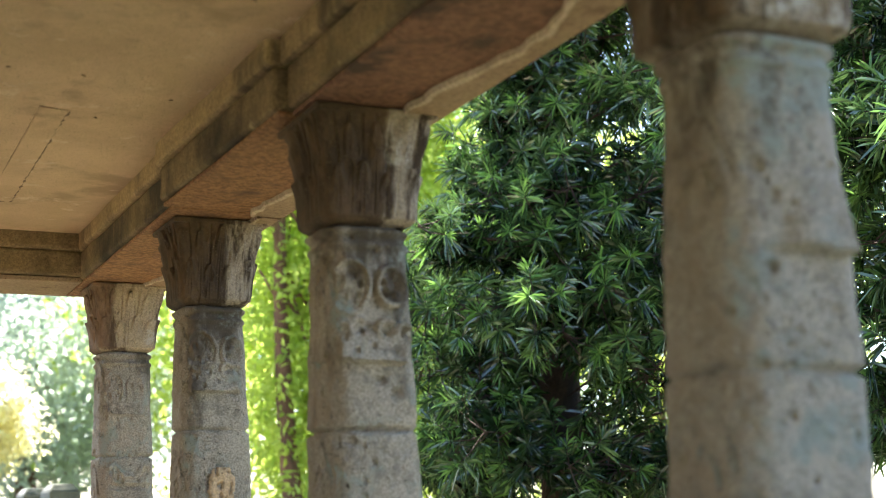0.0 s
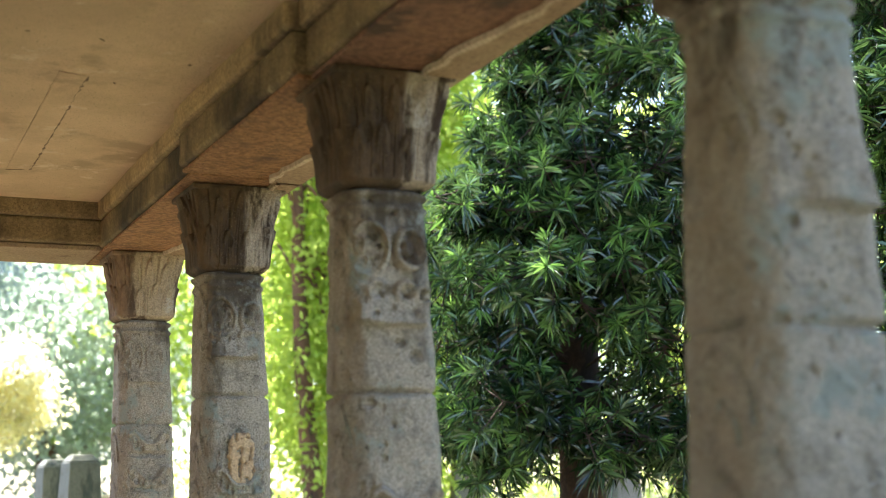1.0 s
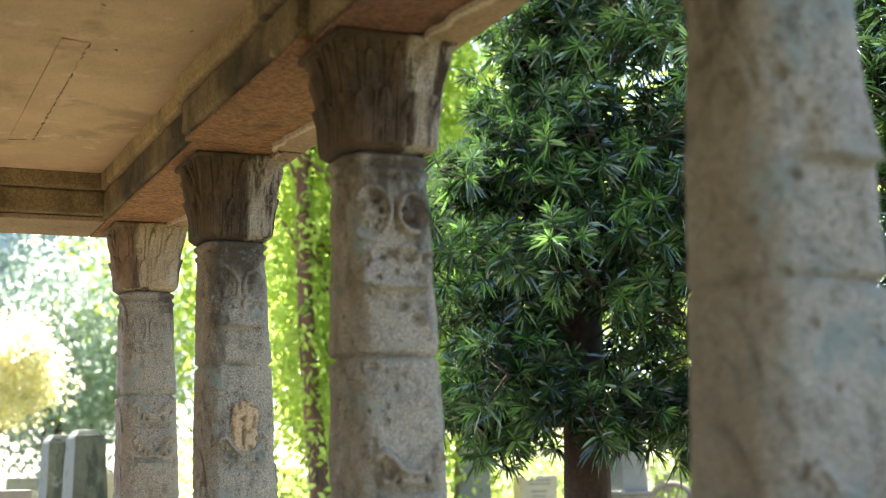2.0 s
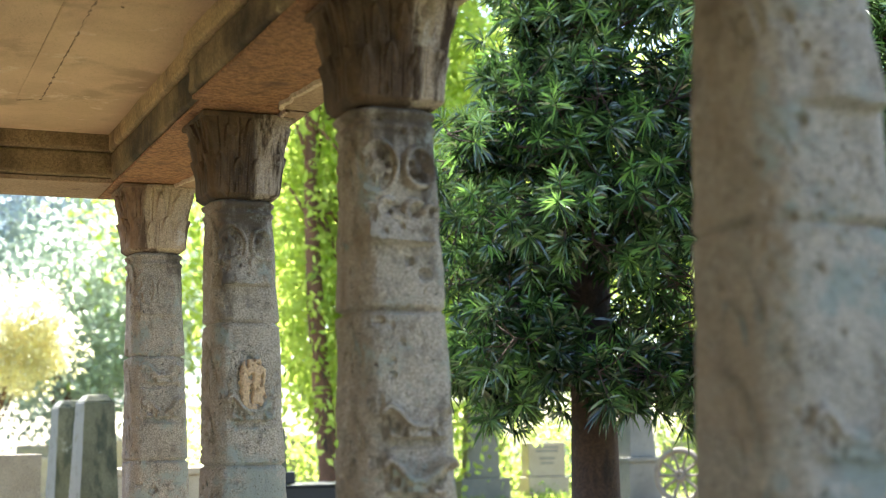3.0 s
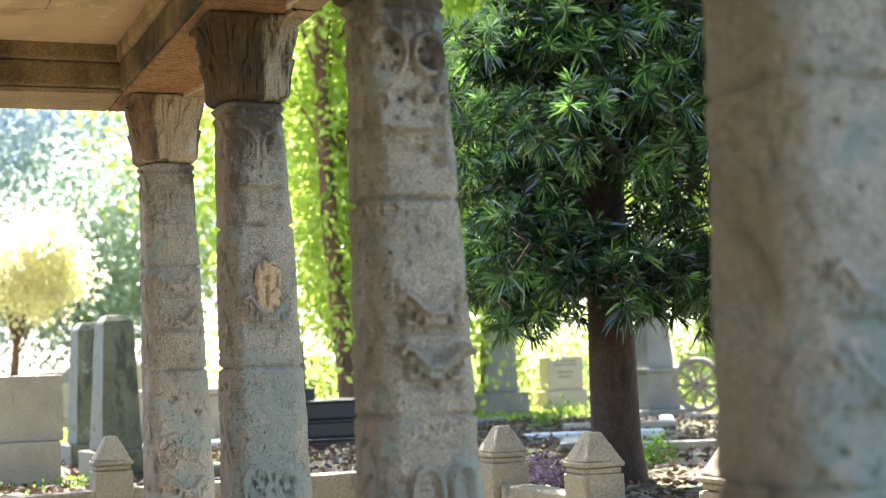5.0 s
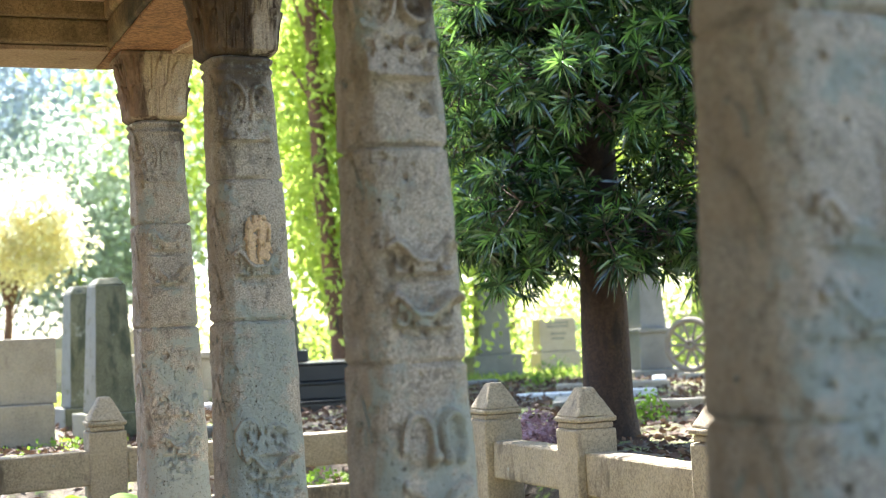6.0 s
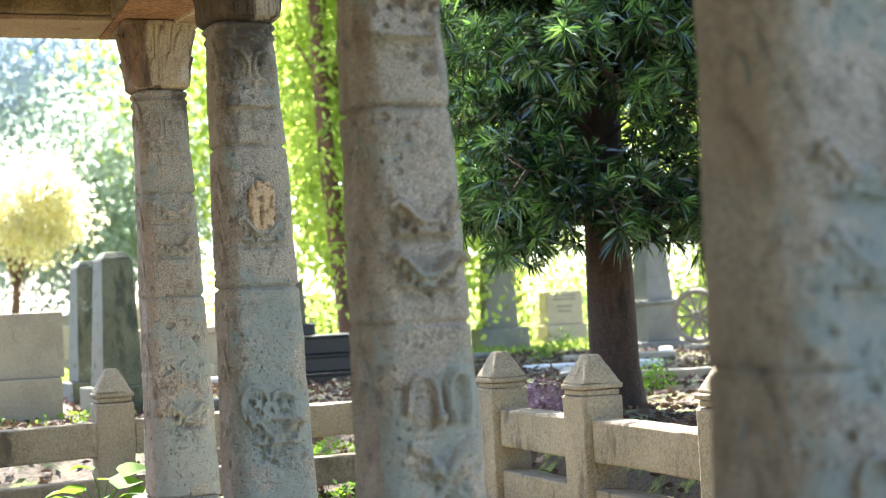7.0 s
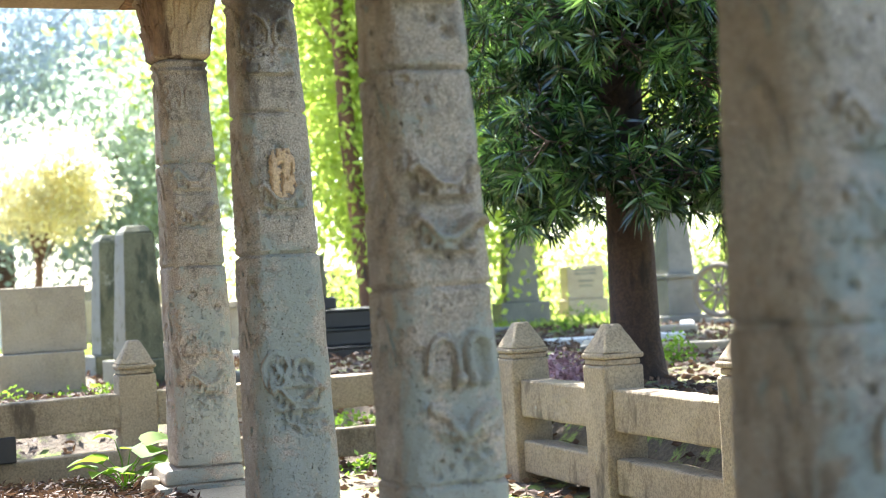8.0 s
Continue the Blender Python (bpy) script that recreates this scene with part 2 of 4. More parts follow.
def noise_grid(p, scale, seed):
    """Cheap smooth noise for arrays of points."""
    rng = np.random.default_rng(seed)
    out = np.zeros(p.shape[:-1])
    for i in range(14):
        way = rng.normal(size=3)
        way /= np.linalg.norm(way)
        out += np.sin(p @ way * scale * rng.uniform(0.6, 1.6) + rng.uniform(0, 6.28))
    return out / 5.3


COLUMN_X, COLUMN_Y = 0.115, (1.984, 3.726, 5.468, 7.21)
NECK, SOFFIT_Z, BASE = 2.52, 2.868, 0.30
WIDTH = ((0.30, 0.352), (0.75, 0.335), (1.30, 0.312), (2.00, 0.280), (2.52, 0.245))



# ---- setting ----
def smooth_step(a, b, x):
    t = np.clip((x - a) / (b - a), 0, 1)
    return t * t * (3 - 2 * t)


def ground_z(x, y):
    """Height of the ground: a sunken fenced plot, with the cemetery higher around it."""
    out = np.maximum(smooth_step(2.52, 3.15, x), smooth_step(10.0, 11.6, y))
    return 0.02 + 0.52 * out + 0.05 * np.sin(x * 0.9 + 1.3) * np.cos(y * 0.7) * out


def build_ground():
    near = np.linspace(-12, 24, 190)
    xs = np.concatenate([[-900, -400, -180, -80, -40, -22], near, [32, 50, 90, 180, 400, 900]])
    ys = np.concatenate([[-900, -300, -100, -40, -20], np.linspace(-10, 32, 210), [42, 60, 100, 200, 450, 900]])
    gx, gy = np.meshgrid(xs, ys)
    gz = ground_z(gx, gy) + 0.02 * np.sin(gx * 5.1 + np.sin(gy * 3)) * np.sin(gy * 4.3) * (np.abs(gx) < 30)
    v = np.stack([gx, gy, gz], -1).reshape(-1, 3)
    nx, ny = len(xs), len(ys)
    i = (np.arange(ny - 1)[:, None] * nx + np.arange(nx - 1)[None]).ravel()
    f = np.stack([i, i + 1, i + nx + 1, i + nx], -1)
    tagged(piece("ground", mesh_of("ground", v, f, GROUND, True)), "brown leaf-strewn cemetery earth under trees", "ground", kind="structure")


build_ground()

# roof of the pavilion: ceiling, beams and their undersides
# Ceiling and east beam are prolonged unseen to y -6 to dim the columns' fronts.
tagged(part("ceiling", block(-6.0, -0.08, -6.0, 7.06, 3.105, 3.295, 0.0), PLASTER), "stained tan plaster ceiling of a pavilion", "ceiling", kind="structure")
tagged(part("floor", block(-6.0, 0.48, -6.0, 7.75, 0.0, 0.30, 0.015), EARTH), "leaf-strewn raised pavilion floor", "floor", kind="structure")


def lintel(beam, y0, y1, inner, skew, seed, under=None):
    """One bay of the beam: fascia, moulding and rough underside with a broken outer lip."""
    for name, bm, mat, label in (
            ("fascia", block(inner, 0.31, y0, y1, 2.885, 3.02, 0.014, 0.006, seed), MOSSY, ""),
            ("moulding", block(inner - 0.022, 0.31, y0, y1, 3.022, 3.30, 0.016, 0.005, seed + 1), OCHRE, "ochre plaster moulding"),
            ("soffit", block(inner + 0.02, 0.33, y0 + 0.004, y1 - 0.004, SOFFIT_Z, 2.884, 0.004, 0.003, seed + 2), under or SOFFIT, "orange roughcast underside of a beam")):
        ob = part(name, bm, mat, beam, label)
        ob.matrix_basis = pose(0, 0, 0) @ Matrix.Translation((0, y0, 0)) @ pose(0, 0, 0, 0, 0, skew) @ Matrix.Translation((0, -y0, 0))
    n = int(90 + 40 * (y1 - y0))
    ys = np.linspace(y0 + 0.01, y1 - 0.01, n)
    edge = 0.200 + 0.045 * noise_grid(np.stack([ys * 0, ys, ys * 0], -1), 5, seed) + 0.010 * noise_grid(np.stack([ys * 0, ys, ys * 0], -1), 40, seed + 1)
    rings = [np.array([(e, y, SOFFIT_Z), (e + 0.006, y, SOFFIT_Z - 0.012), (0.325, y, SOFFIT_Z - 0.016), (0.335, y, SOFFIT_Z)]) for e, y in zip(edge, ys)]
    v, f = loft(rings)
    piece("lip", mesh_of("lip", v, f, LIP), beam, "broken plaster edge")
    wide = 0.012 + 0.010 * noise_grid(np.stack([ys * 0, ys, ys * 0 + 1], -1), 23, seed + 4)
    rings = [np.array([(e - 0.004, y, SOFFIT_Z), (e - 0.002, y, SOFFIT_Z - 0.017), (e + max(w, 0.004), y, SOFFIT_Z - 0.020), (e + max(w, 0.004) + 0.006, y, SOFFIT_Z - 0.010)]) for e, w, y in zip(edge, wide, ys)]
    v, f = loft(rings)
    piece("ridge", mesh_of("ridge", v, f, RIDGE), beam, "pale ragged plaster ridge")


# Unseen wall, added to keep western light off the columns.
tagged(part("shade_wall_west", block(-4.85, -4.6, 2.7, 7.6, 0.28, 3.12, 0.01), PLASTER), "unseen plaster wall added to shade the columns' west sides", "wall", kind="structure")
beam = thing("beam_east", (0, 0, 0), "mossy brown concrete roof beam with orange underside", "beam", kind="structure")
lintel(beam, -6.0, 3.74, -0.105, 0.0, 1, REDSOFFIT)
lintel(beam, 3.742, 5.15, -0.147, 1.0, 2)
lintel(beam, 5.152, 7.60, -0.132, 0.0, 3)
back = thing("beam_north", (0, 0, 0), "mossy brown concrete roof beam", "beam", kind="structure")
part("fascia", block(-6.0, -0.110, 7.05, 7.58, 2.895, 3.02, 0.014, 0.006, 7), MOSSY, back)
part("moulding", block(-6.0, -0.110, 7.02, 7.60, 3.022, 3.30, 0.016, 0.005, 8), MOSSY, back)
part("soffit", block(-6.0, -0.117, 7.10, 7.60, SOFFIT_Z, 2.893, 0.006, 0.003, 9), LIP, back, "tan plaster underside of a beam")
patch = bmesh.new()
bmesh.ops.create_cube(patch, size=1)
for vert in patch.verts:
    vert.co = Vector((-0.631 + 0.10 * vert.co.x, 5.55 + 1.62 * vert.co.y, 3.1055 + 0.004 * vert.co.z))
tagged(part("ceiling_patch", patch, PLASTER), "oblong plaster repair patch on the ceiling", "patch", kind="structure")

# ---- columns ----
def around(w, r, n_seen=190, n_rest=30):
    """Points round a square with its corners cut off by the share r, closer together on the two weather sides; also the side and the place along it."""
    a = np.radians(np.concatenate([np.linspace(172, 322, n_seen, endpoint=False), np.linspace(322, 532, n_rest, endpoint=False)]))
    c, s = np.cos(a), np.sin(a)
    p, cut = 22.0, 2 - r
    k = (np.abs(c) ** p + np.abs(s) ** p + ((np.abs(c) + np.abs(s)) / cut) ** p) ** (-1 / p)
    x, y = c * k, s * k
    side = np.where(np.abs(x) > np.abs(y), np.where(x > 0, 0, 2), np.where(y > 0, 1, 3))
    along = np.where((side == 0) | (side == 2), y, x) * np.where((side == 2) | (side == 1), -1, 1)
    return np.stack([x, y], -1), side, along / 2


def stroke(u, z, pts, w, h):
    """A raised rounded line along pts on the carved side."""
    pts = np.asarray(pts, float)
    d = np.full(u.shape, 9.0)
    for (ax, az), (bx, bz) in zip(pts[:-1], pts[1:]):
        dx, dz = bx - ax, bz - az
        t = np.clip(((u - ax) * dx + (z - az) * dz) / (dx * dx + dz * dz + 1e-9), 0, 1)
        d = np.minimum(d, np.hypot(u - ax - t * dx, z - az - t * dz))
    return h * np.clip(1 - (d / (1.15 * w)) ** 2, 0, 1) ** 0.8


def arc(cx, cz, r, a0, a1, n=14, squash=1.0):
    a = np.radians(np.linspace(a0, a1, n))
    return np.stack([cx + r * np.cos(a), cz + squash * r * np.sin(a)], -1)


def ball(u, z, cu, cz, r, h):
    return h * np.sqrt(np.clip(1 - ((u - cu) ** 2 + (z - cz) ** 2) / r ** 2, 0, 1))


def ledge(z, low, high, h):
    """A shelf that stands out at its foot and dies away upwards."""
    return np.where((z > low) & (z < high), h * np.clip(1 - (z - low) / (high - low), 0, 1) ** 0.7, 0)


def scroll_band(u, z, foot, top, k=1.0):
    """Two rings over a hanging leaf with a shelf at its foot."""
    zc = top - 0.115
    h = ledge(z, foot, foot + 0.085, 0.032) * np.clip((0.125 - np.abs(u + 0.01)) * 30, 0, 1)
    h -= np.where((z < foot) & (z > foot - 0.03), 0.010, 0) * np.clip((0.12 - np.abs(u)) * 30, 0, 1)
    pit = np.zeros_like(h)
    for cu, r in ((-0.078, 0.062), (0.056, 0.047)):
        h = np.maximum(h, stroke(u, z, arc(cu, zc, r, 0, 360, 26, 1.3), 0.010, 0.013))
        h = np.maximum(h, ball(u, z, cu, zc, r * 0.95, 0.005))
        for j in range(7):
            a = j * 2.4 + r * 90
            pit += ball(u, z, cu + r * 0.52 * math.cos(a), zc + 1.2 * r * 0.55 * math.sin(a), 0.011, 0.013)
    for cu, cz, r in ((-0.105, 0.075, 0.038), (-0.050, 0.095, 0.030), (-0.012, 0.052, 0.024), (0.035, 0.090, 0.028), (0.052, 0.045, 0.026), (0.085, 0.085, 0.022), (-0.065, 0.035, 0.024)):
        h = np.maximum(h, stroke(u, z, arc(cu, foot + cz, r, 30 + 900 * r, 290 + 900 * r, 12), 0.010, 0.013))
        pit += ball(u, z, cu + 0.2 * r, foot + cz - 0.3 * r, 0.010, 0.011)
    return (h - pit) * k


def wave_band(u, z, foot, k=1.0):
    """Two raised wings that rise from the middle of a hollowed shelf."""
    v = u - 0.012
    low = foot + 0.022 + 0.062 * np.clip(np.abs(v) / 0.085, 0, 1.25) ** 1.5
    wide = np.clip((0.118 - np.abs(v)) * 30, 0, 1)
    h = np.where((z > foot) & (z < low), 0.020 - 0.006 * np.abs(v) / 0.1, 0) * wide
    h = np.maximum(h, np.where(z >= low, 0.012 * np.exp(-(z - low) / 0.04), 0) * wide)
    for s, g in ((-1, 1.0), (1, 0.95)):
        rim = [(0.012 + s * 0.106, foot + 0.078), (0.012 + s * 0.086, foot + 0.094), (0.012 + s * 0.064, foot + 0.078), (0.012 + s * 0.040, foot + 0.048), (0.012 + s * 0.018, foot + 0.032), (0.012, foot + 0.036)]
        h = np.maximum(h, stroke(u, z, rim, 0.0125, 0.034 * g))
        for du, dz, r in ((0.072, 0.030, 0.017), (0.044, 0.012, 0.012), (0.098, 0.048, 0.013)):
            h -= ball(u, z, 0.012 + s * du, foot + dz, r, 0.017)
    h -= np.where((z < foot) & (z > foot - 0.028), 0.014, 0) * wide
    return h * k


def hook_band(u, z, mid, k=1.0):
    """Two drooping hooks with ball ends and a pointed leaf below."""
    v = u - 0.022
    h = stroke(v, z, [(-0.108, mid - 0.025), *arc(-0.058, mid + 0.018, 0.046, 170, 0, 14, 1.1), (-0.013, mid - 0.02)], 0.012, 0.021)
    h = np.maximum(h, ball(v, z, -0.011, mid - 0.045, 0.023, 0.030))
    h = np.maximum(h, ball(v, z, -0.062, mid - 0.030, 0.036, 0.006))
    h = np.maximum(h, stroke(v, z, [*arc(0.062, mid + 0.022, 0.036, 20, 200, 14, 1.4), (0.028, mid - 0.015), (0.030, mid - 0.040)], 0.014, 0.021))
    h = np.maximum(h, stroke(v, z, [(0.096, mid + 0.03), (0.098, mid - 0.03), (0.080, mid - 0.060)], 0.014, 0.018))
    h = np.maximum(h, ball(v, z, 0.034, mid - 0.050, 0.022, 0.026))
    h -= ball(v, z, 0.062, mid + 0.012, 0.024, 0.018) + ball(v, z, -0.055, mid - 0.095, 0.016, 0.009)
    for s in (-1, 1):
        h = np.maximum(h, stroke(v, z, [(s * 0.095, mid - 0.125), (s * 0.050, mid - 0.150), (s * 0.014, mid - 0.195)], 0.017, 0.022))
    low = mid - 0.215 + 0.03 * np.abs(v) / 0.1
    h -= np.where((z < low) & (z > low - 0.03), 0.012, 0) * np.clip((0.10 - np.abs(v)) * 25, 0, 1)
    return np.maximum(h, np.where((z > low) & (z < low + 0.06), 0.018 * (1 - (z - low) / 0.06), 0) * np.clip(1.2 - np.abs(v) * 8, 0, 1)) * k


def shelf_band(u, z, foot, k=1.0):
    """A plain smooth shelf worn back towards one side."""
    h = ledge(z, foot, foot + 0.15, 0.028) * smooth_step(-0.07, 0.03, u) * np.clip((0.15 - u) * 25, 0, 1)
    return (h - np.where((z < foot) & (z > foot - 0.02), 0.007, 0) * np.clip((0.12 - np.abs(u)) * 30, 0, 1)) * k


def build_column(y, seed, joints, bands, size=1.0, shift=0.0, neck=NECK, head=CAPITAL, lean=0.40):
    col = thing("stone_column", (COLUMN_X + shift, y, 0), "weathered grey carved granite column with flaring leaf capital", "column", "row of pavilion columns")
    part("plinth", block(-0.24 * size, 0.24 * size, -0.24 * size, 0.24 * size, BASE, BASE + 0.07, 0.012, 0.004, seed), GRANITE, col)
    part("base", block(-0.205 * size, 0.205 * size, -0.205 * size, 0.205 * size, BASE + 0.072, BASE + 0.15, 0.02, 0.004, seed + 3, 0.95), GRANITE, col)
    shape, side, along = around(1.0, 0.30)
    rng = np.random.default_rng(seed)
    edges = [BASE + 0.15, *sorted(joints), neck]
    chips = [(rng.choice([2, 3]), rng.uniform(-0.16, 0.16), rng.uniform(0.4, 2.5), 0.005 + rng.exponential(0.0035)) for _ in range(430)]
    chips += [(3, rng.normal(0.02, 0.06), rng.normal(0.80, 0.05), rng.uniform(0.006, 0.015)) for _ in range(60)]
    for low, high in zip(edges[:-1], edges[1:]):
        rows = max(6, int((high - low) / 0.0065))
        z = np.linspace(low, high, rows)
        w = np.interp(z, [a for a, b in WIDTH], [b for a, b in WIDTH]) * size
        zz = np.repeat(z[:, None], len(side), 1)
        u = along[None] * w[:, None]
        pos = np.stack([shape[None, :, 0] * w[:, None] / 2 + lean * (w[:, None] - 0.245), shape[None, :, 1] * w[:, None] / 2, zz], -1)
        h = np.zeros_like(zz)
        for kind, *where in bands:
            cut = {"scroll": scroll_band, "wave": wave_band, "hook": hook_band, "shelf": shelf_band}[kind]
            flip = np.where(side == 2, -1, 1)[None]
            cutting = cut(u * flip / 0.86 + 0.012 * noise_grid(pos, 14, seed), zz + 0.006 * noise_grid(pos, 18, seed + 1), *where) * np.clip((0.47 - np.where(side == 3, along, np.abs(along) + 0.06))[None] * 12, 0.0, 1) * np.where(side == 3, 1.6, np.where(side == 2, 0.25, 0.0))[None] * np.clip(0.82 + 0.35 * noise_grid(pos, 34, seed + 12), 0.3, 1.2)
            h = np.where(np.abs(cutting) > np.abs(h), cutting, h)
        for c in (0.98, 1.42, 1.66, 2.2):
            for r in (0.05, 0.095):
                groove = stroke(u + 0.01 * noise_grid(pos, 9, seed + 3), zz, arc(0.02, c + 0.02 * (seed % 5), r, 20, 175, 12, 2.2), 0.008, 0.011)
                h -= np.where((side == 2) | ((side == 3) & (along < -0.36)), groove, 0)
        world_p = pos + np.array([0, y, 0])
        h += 0.0035 * noise_grid(world_p, 22, seed + 2) + 0.0016 * noise_grid(world_p, 70, seed + 5) + 0.0012 * noise_grid(world_p, 160, seed + 6)
        for s, cu, cz, r in chips:
            h -= np.where(side[None] == s, 0.85 * np.sqrt(np.clip(r * r - (u - cu) ** 2 - ((zz - cz) * 1.3) ** 2, 0, None)), 0)
        ring = np.minimum(zz - low, high - zz)
        h -= 0.021 * np.clip(1 - ring / 0.012, 0, 1) ** 0.8 * np.clip(0.8 + 0.5 * noise_grid(world_p, 30, seed + 8), 0.2, 1.5)
        if high == neck:
            h += stroke(zz, zz * 0, [(neck - 0.016, 0), (neck - 0.016, 0.001)], 0.015, 0.015) + stroke(zz, zz * 0, [(neck - 0.060, 0), (neck - 0.060, 0.001)], 0.012, 0.010)
        n = shape / np.linalg.norm(shape, axis=1)[:, None]
        pos[..., :2] += n[None] * h[..., None]
        v, f = loft(list(pos))
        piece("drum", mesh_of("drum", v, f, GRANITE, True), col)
    build_capital(col, seed, size, neck, head)
    return col


def build_capital(col, seed, size, neck, head):
    shape, side, along = around(1.0, 0.14, 200, 30)
    rows = 72
    t = np.linspace(0, 1, rows)
    z = neck + (SOFFIT_Z - neck - 0.022) * t
    w = np.interp(t, [0, 0.02, 0.07, 0.15, 0.35, 0.65, 0.9, 1.0], [0.225, 0.262, 0.298, 0.306, 0.308, 0.328, 0.362, 0.382]) * size
    tt, u = np.repeat(t[:, None], len(side), 1), along[None].repeat(rows, 0)
    pos = np.stack([shape[None, :, 0] * w[:, None] / 2, shape[None, :, 1] * w[:, None] / 2, np.repeat(z[:, None], len(side), 1)], -1)
    bend = 0.008 * np.sin(tt * 4 + seed) + 0.006 * noise_grid(pos, 12, seed + 30)
    groove = np.abs(((u + bend) * 8 + 0.5) % 1 - 0.5) / 8
    h = -0.006 * np.exp(-(groove / 0.015) ** 2) * smooth_step(0.05, 0.18, tt)
    for row, tip, wide in (((-0.36, -0.12, 0.12, 0.36), 0.52, 0.115), ((-0.48, -0.24, 0.0, 0.24, 0.48), 0.93, 0.105)):
        for c in row:
            reach = tip + 0.05 * math.sin(c * 17 + seed)
            half = wide * np.clip(1 - np.clip(tt / reach, 0, 1) ** 3, 0, 1) ** 0.5
            leaf = np.clip(1 - (np.abs(u + bend - c) / np.maximum(half, 1e-4)) ** 2, 0, 1) * (tt < reach)
            vein = np.exp(-((u + bend - c) / 0.010) ** 2) + 0.6 * np.exp(-((np.abs(u + bend - c) - 0.045 * (1.2 - tt / reach)) / 0.008) ** 2)
            lift = (0.004 + 0.017 * np.clip(tt / reach, 0, 1) ** 3) * leaf ** 0.8 - 0.0035 * vein * smooth_step(0.05, 0.5, leaf)
            h = np.where(leaf > 0, np.maximum(h, lift - 0.004), h)
    h *= 1.35
    h += 0.0015 * noise_grid(pos, 26, seed + 20) + 0.0012 * noise_grid(pos, 75, seed + 21)
    rng = np.random.default_rng(seed + 9)
    for _ in range(26):
        s, cu, ct, r = rng.choice([2, 3]), rng.uniform(-0.5, 0.5), rng.uniform(0.1, 1), rng.uniform(0.02, 0.07)
        h -= np.where(side[None] == s, 0.16 * np.sqrt(np.clip(r * r - (u - cu) ** 2 - ((tt - ct) * 0.7) ** 2, 0, None)), 0)
    n = shape / np.linalg.norm(shape, axis=1)[:, None]
    pos[..., :2] += n[None] * h[..., None]
    v, f = loft(list(pos))
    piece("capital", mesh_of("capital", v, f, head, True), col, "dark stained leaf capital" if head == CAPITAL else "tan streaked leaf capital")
    a = 0.193 * size
    part("abacus", block(-a, a, -a, a, SOFFIT_Z - 0.026, SOFFIT_Z - 0.004, 0.006, 0.003, seed), head, col)


build_column(COLUMN_Y[0], 11, (1.93, 1.20, 0.78), (("shelf", 2.155, 1.0), ("wave", 1.50, 0.5), ("wave", 1.34, 0.5), ("hook", 0.98, 0.7)), 1.10, 0.168, 2.575, lean=0.20)
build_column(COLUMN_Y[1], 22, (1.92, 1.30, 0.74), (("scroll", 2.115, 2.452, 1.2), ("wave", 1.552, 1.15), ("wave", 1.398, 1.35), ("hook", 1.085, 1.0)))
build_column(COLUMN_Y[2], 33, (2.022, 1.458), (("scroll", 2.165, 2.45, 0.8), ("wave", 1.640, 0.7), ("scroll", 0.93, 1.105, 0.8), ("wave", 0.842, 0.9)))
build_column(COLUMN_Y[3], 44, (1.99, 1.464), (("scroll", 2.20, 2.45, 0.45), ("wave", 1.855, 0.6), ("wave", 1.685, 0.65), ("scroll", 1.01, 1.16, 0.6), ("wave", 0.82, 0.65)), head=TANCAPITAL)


# ---- fence ----
POST_TOP, RAIL_TOP = 1.03, 0.675


def fence_post(fence, x, y, seed, lean=0):
    p = part("post", block(-0.128, 0.128, -0.128, 0.128, -0.1, 0.80, 0.012, 0.005, seed), FENCE, fence, "square tan granite post")
    p.matrix_basis = pose(x, y, 0, 0, lean, 0)
    part("band", block(-0.116, 0.116, -0.116, 0.116, 0.803, 0.835, 0.008, 0.003, seed + 1), FENCE, p)
    bm = join(block(-0.132, 0.132, -0.132, 0.132, 0.838, 0.868, 0.010, 0.003, seed + 2), block(-0.126, 0.126, -0.126, 0.126, 0.868, POST_TOP, 0.012, 0.006, seed + 3, 0.33))
    part("cap", bm, FENCE, p, "pointed post cap")
    return p


def fence_rail(fence, a, b, z0, z1, seed, deep=0.085):
    a, b = Vector((*a, 0)), Vector((*b, 0))
    d = b - a
    r = part("rail", block(0.131, d.length - 0.131, -deep, deep, z0, z1, 0.014, 0.005, seed), FENCE, fence)
    r.matrix_basis = pose(a.x, a.y, 0, 0, 0, math.degrees(math.atan2(d.y, d.x)))


def build_fence(label, posts, seed):
    fence = thing("stone_fence", (0, 0, 0), label, "fence", "fences round the plot")
    for i, (x, y) in enumerate(posts):
        fence_post(fence, x, y, seed + i * 7)
    for i, (a, b) in enumerate(zip(posts[:-1], posts[1:])):
        fence_rail(fence, a, b, 0.44, RAIL_TOP, seed + 50 + i)
        fence_rail(fence, a, b, 0.09, 0.29, seed + 80 + i)


build_fence("tan granite post and rail fence beside the pavilion", [(2.45, 10.0), (2.45, 8.30), (2.45, 7.05), (2.45, 5.62), (2.45, 4.3), (2.45, 3.0)], 100)
build_fence("tan granite post and rail fence behind the pavilion", [(-2.4, 9.4), (-1.1, 9.6), (0.23, 9.9), (1.32, 9.95), (2.30, 10.0)], 200)


# ---- trees ----
def tube(points, radii, sides=9):
    """A tapered limb through the points."""
    rings, pts = [], [Vector(p) for p in points]
    for i, p in enumerate(pts):
        d = (pts[min(i + 1, len(pts) - 1)] - pts[max(i - 1, 0)]).normalized()
        q = d.to_track_quat("Z", "Y")
        rings.append(np.array([p + q @ Vector((radii[i] * math.cos(2 * math.pi * k / sides), radii[i] * math.sin(2 * math.pi * k / sides), 0)) for k in range(sides)]))
    return loft(rings)


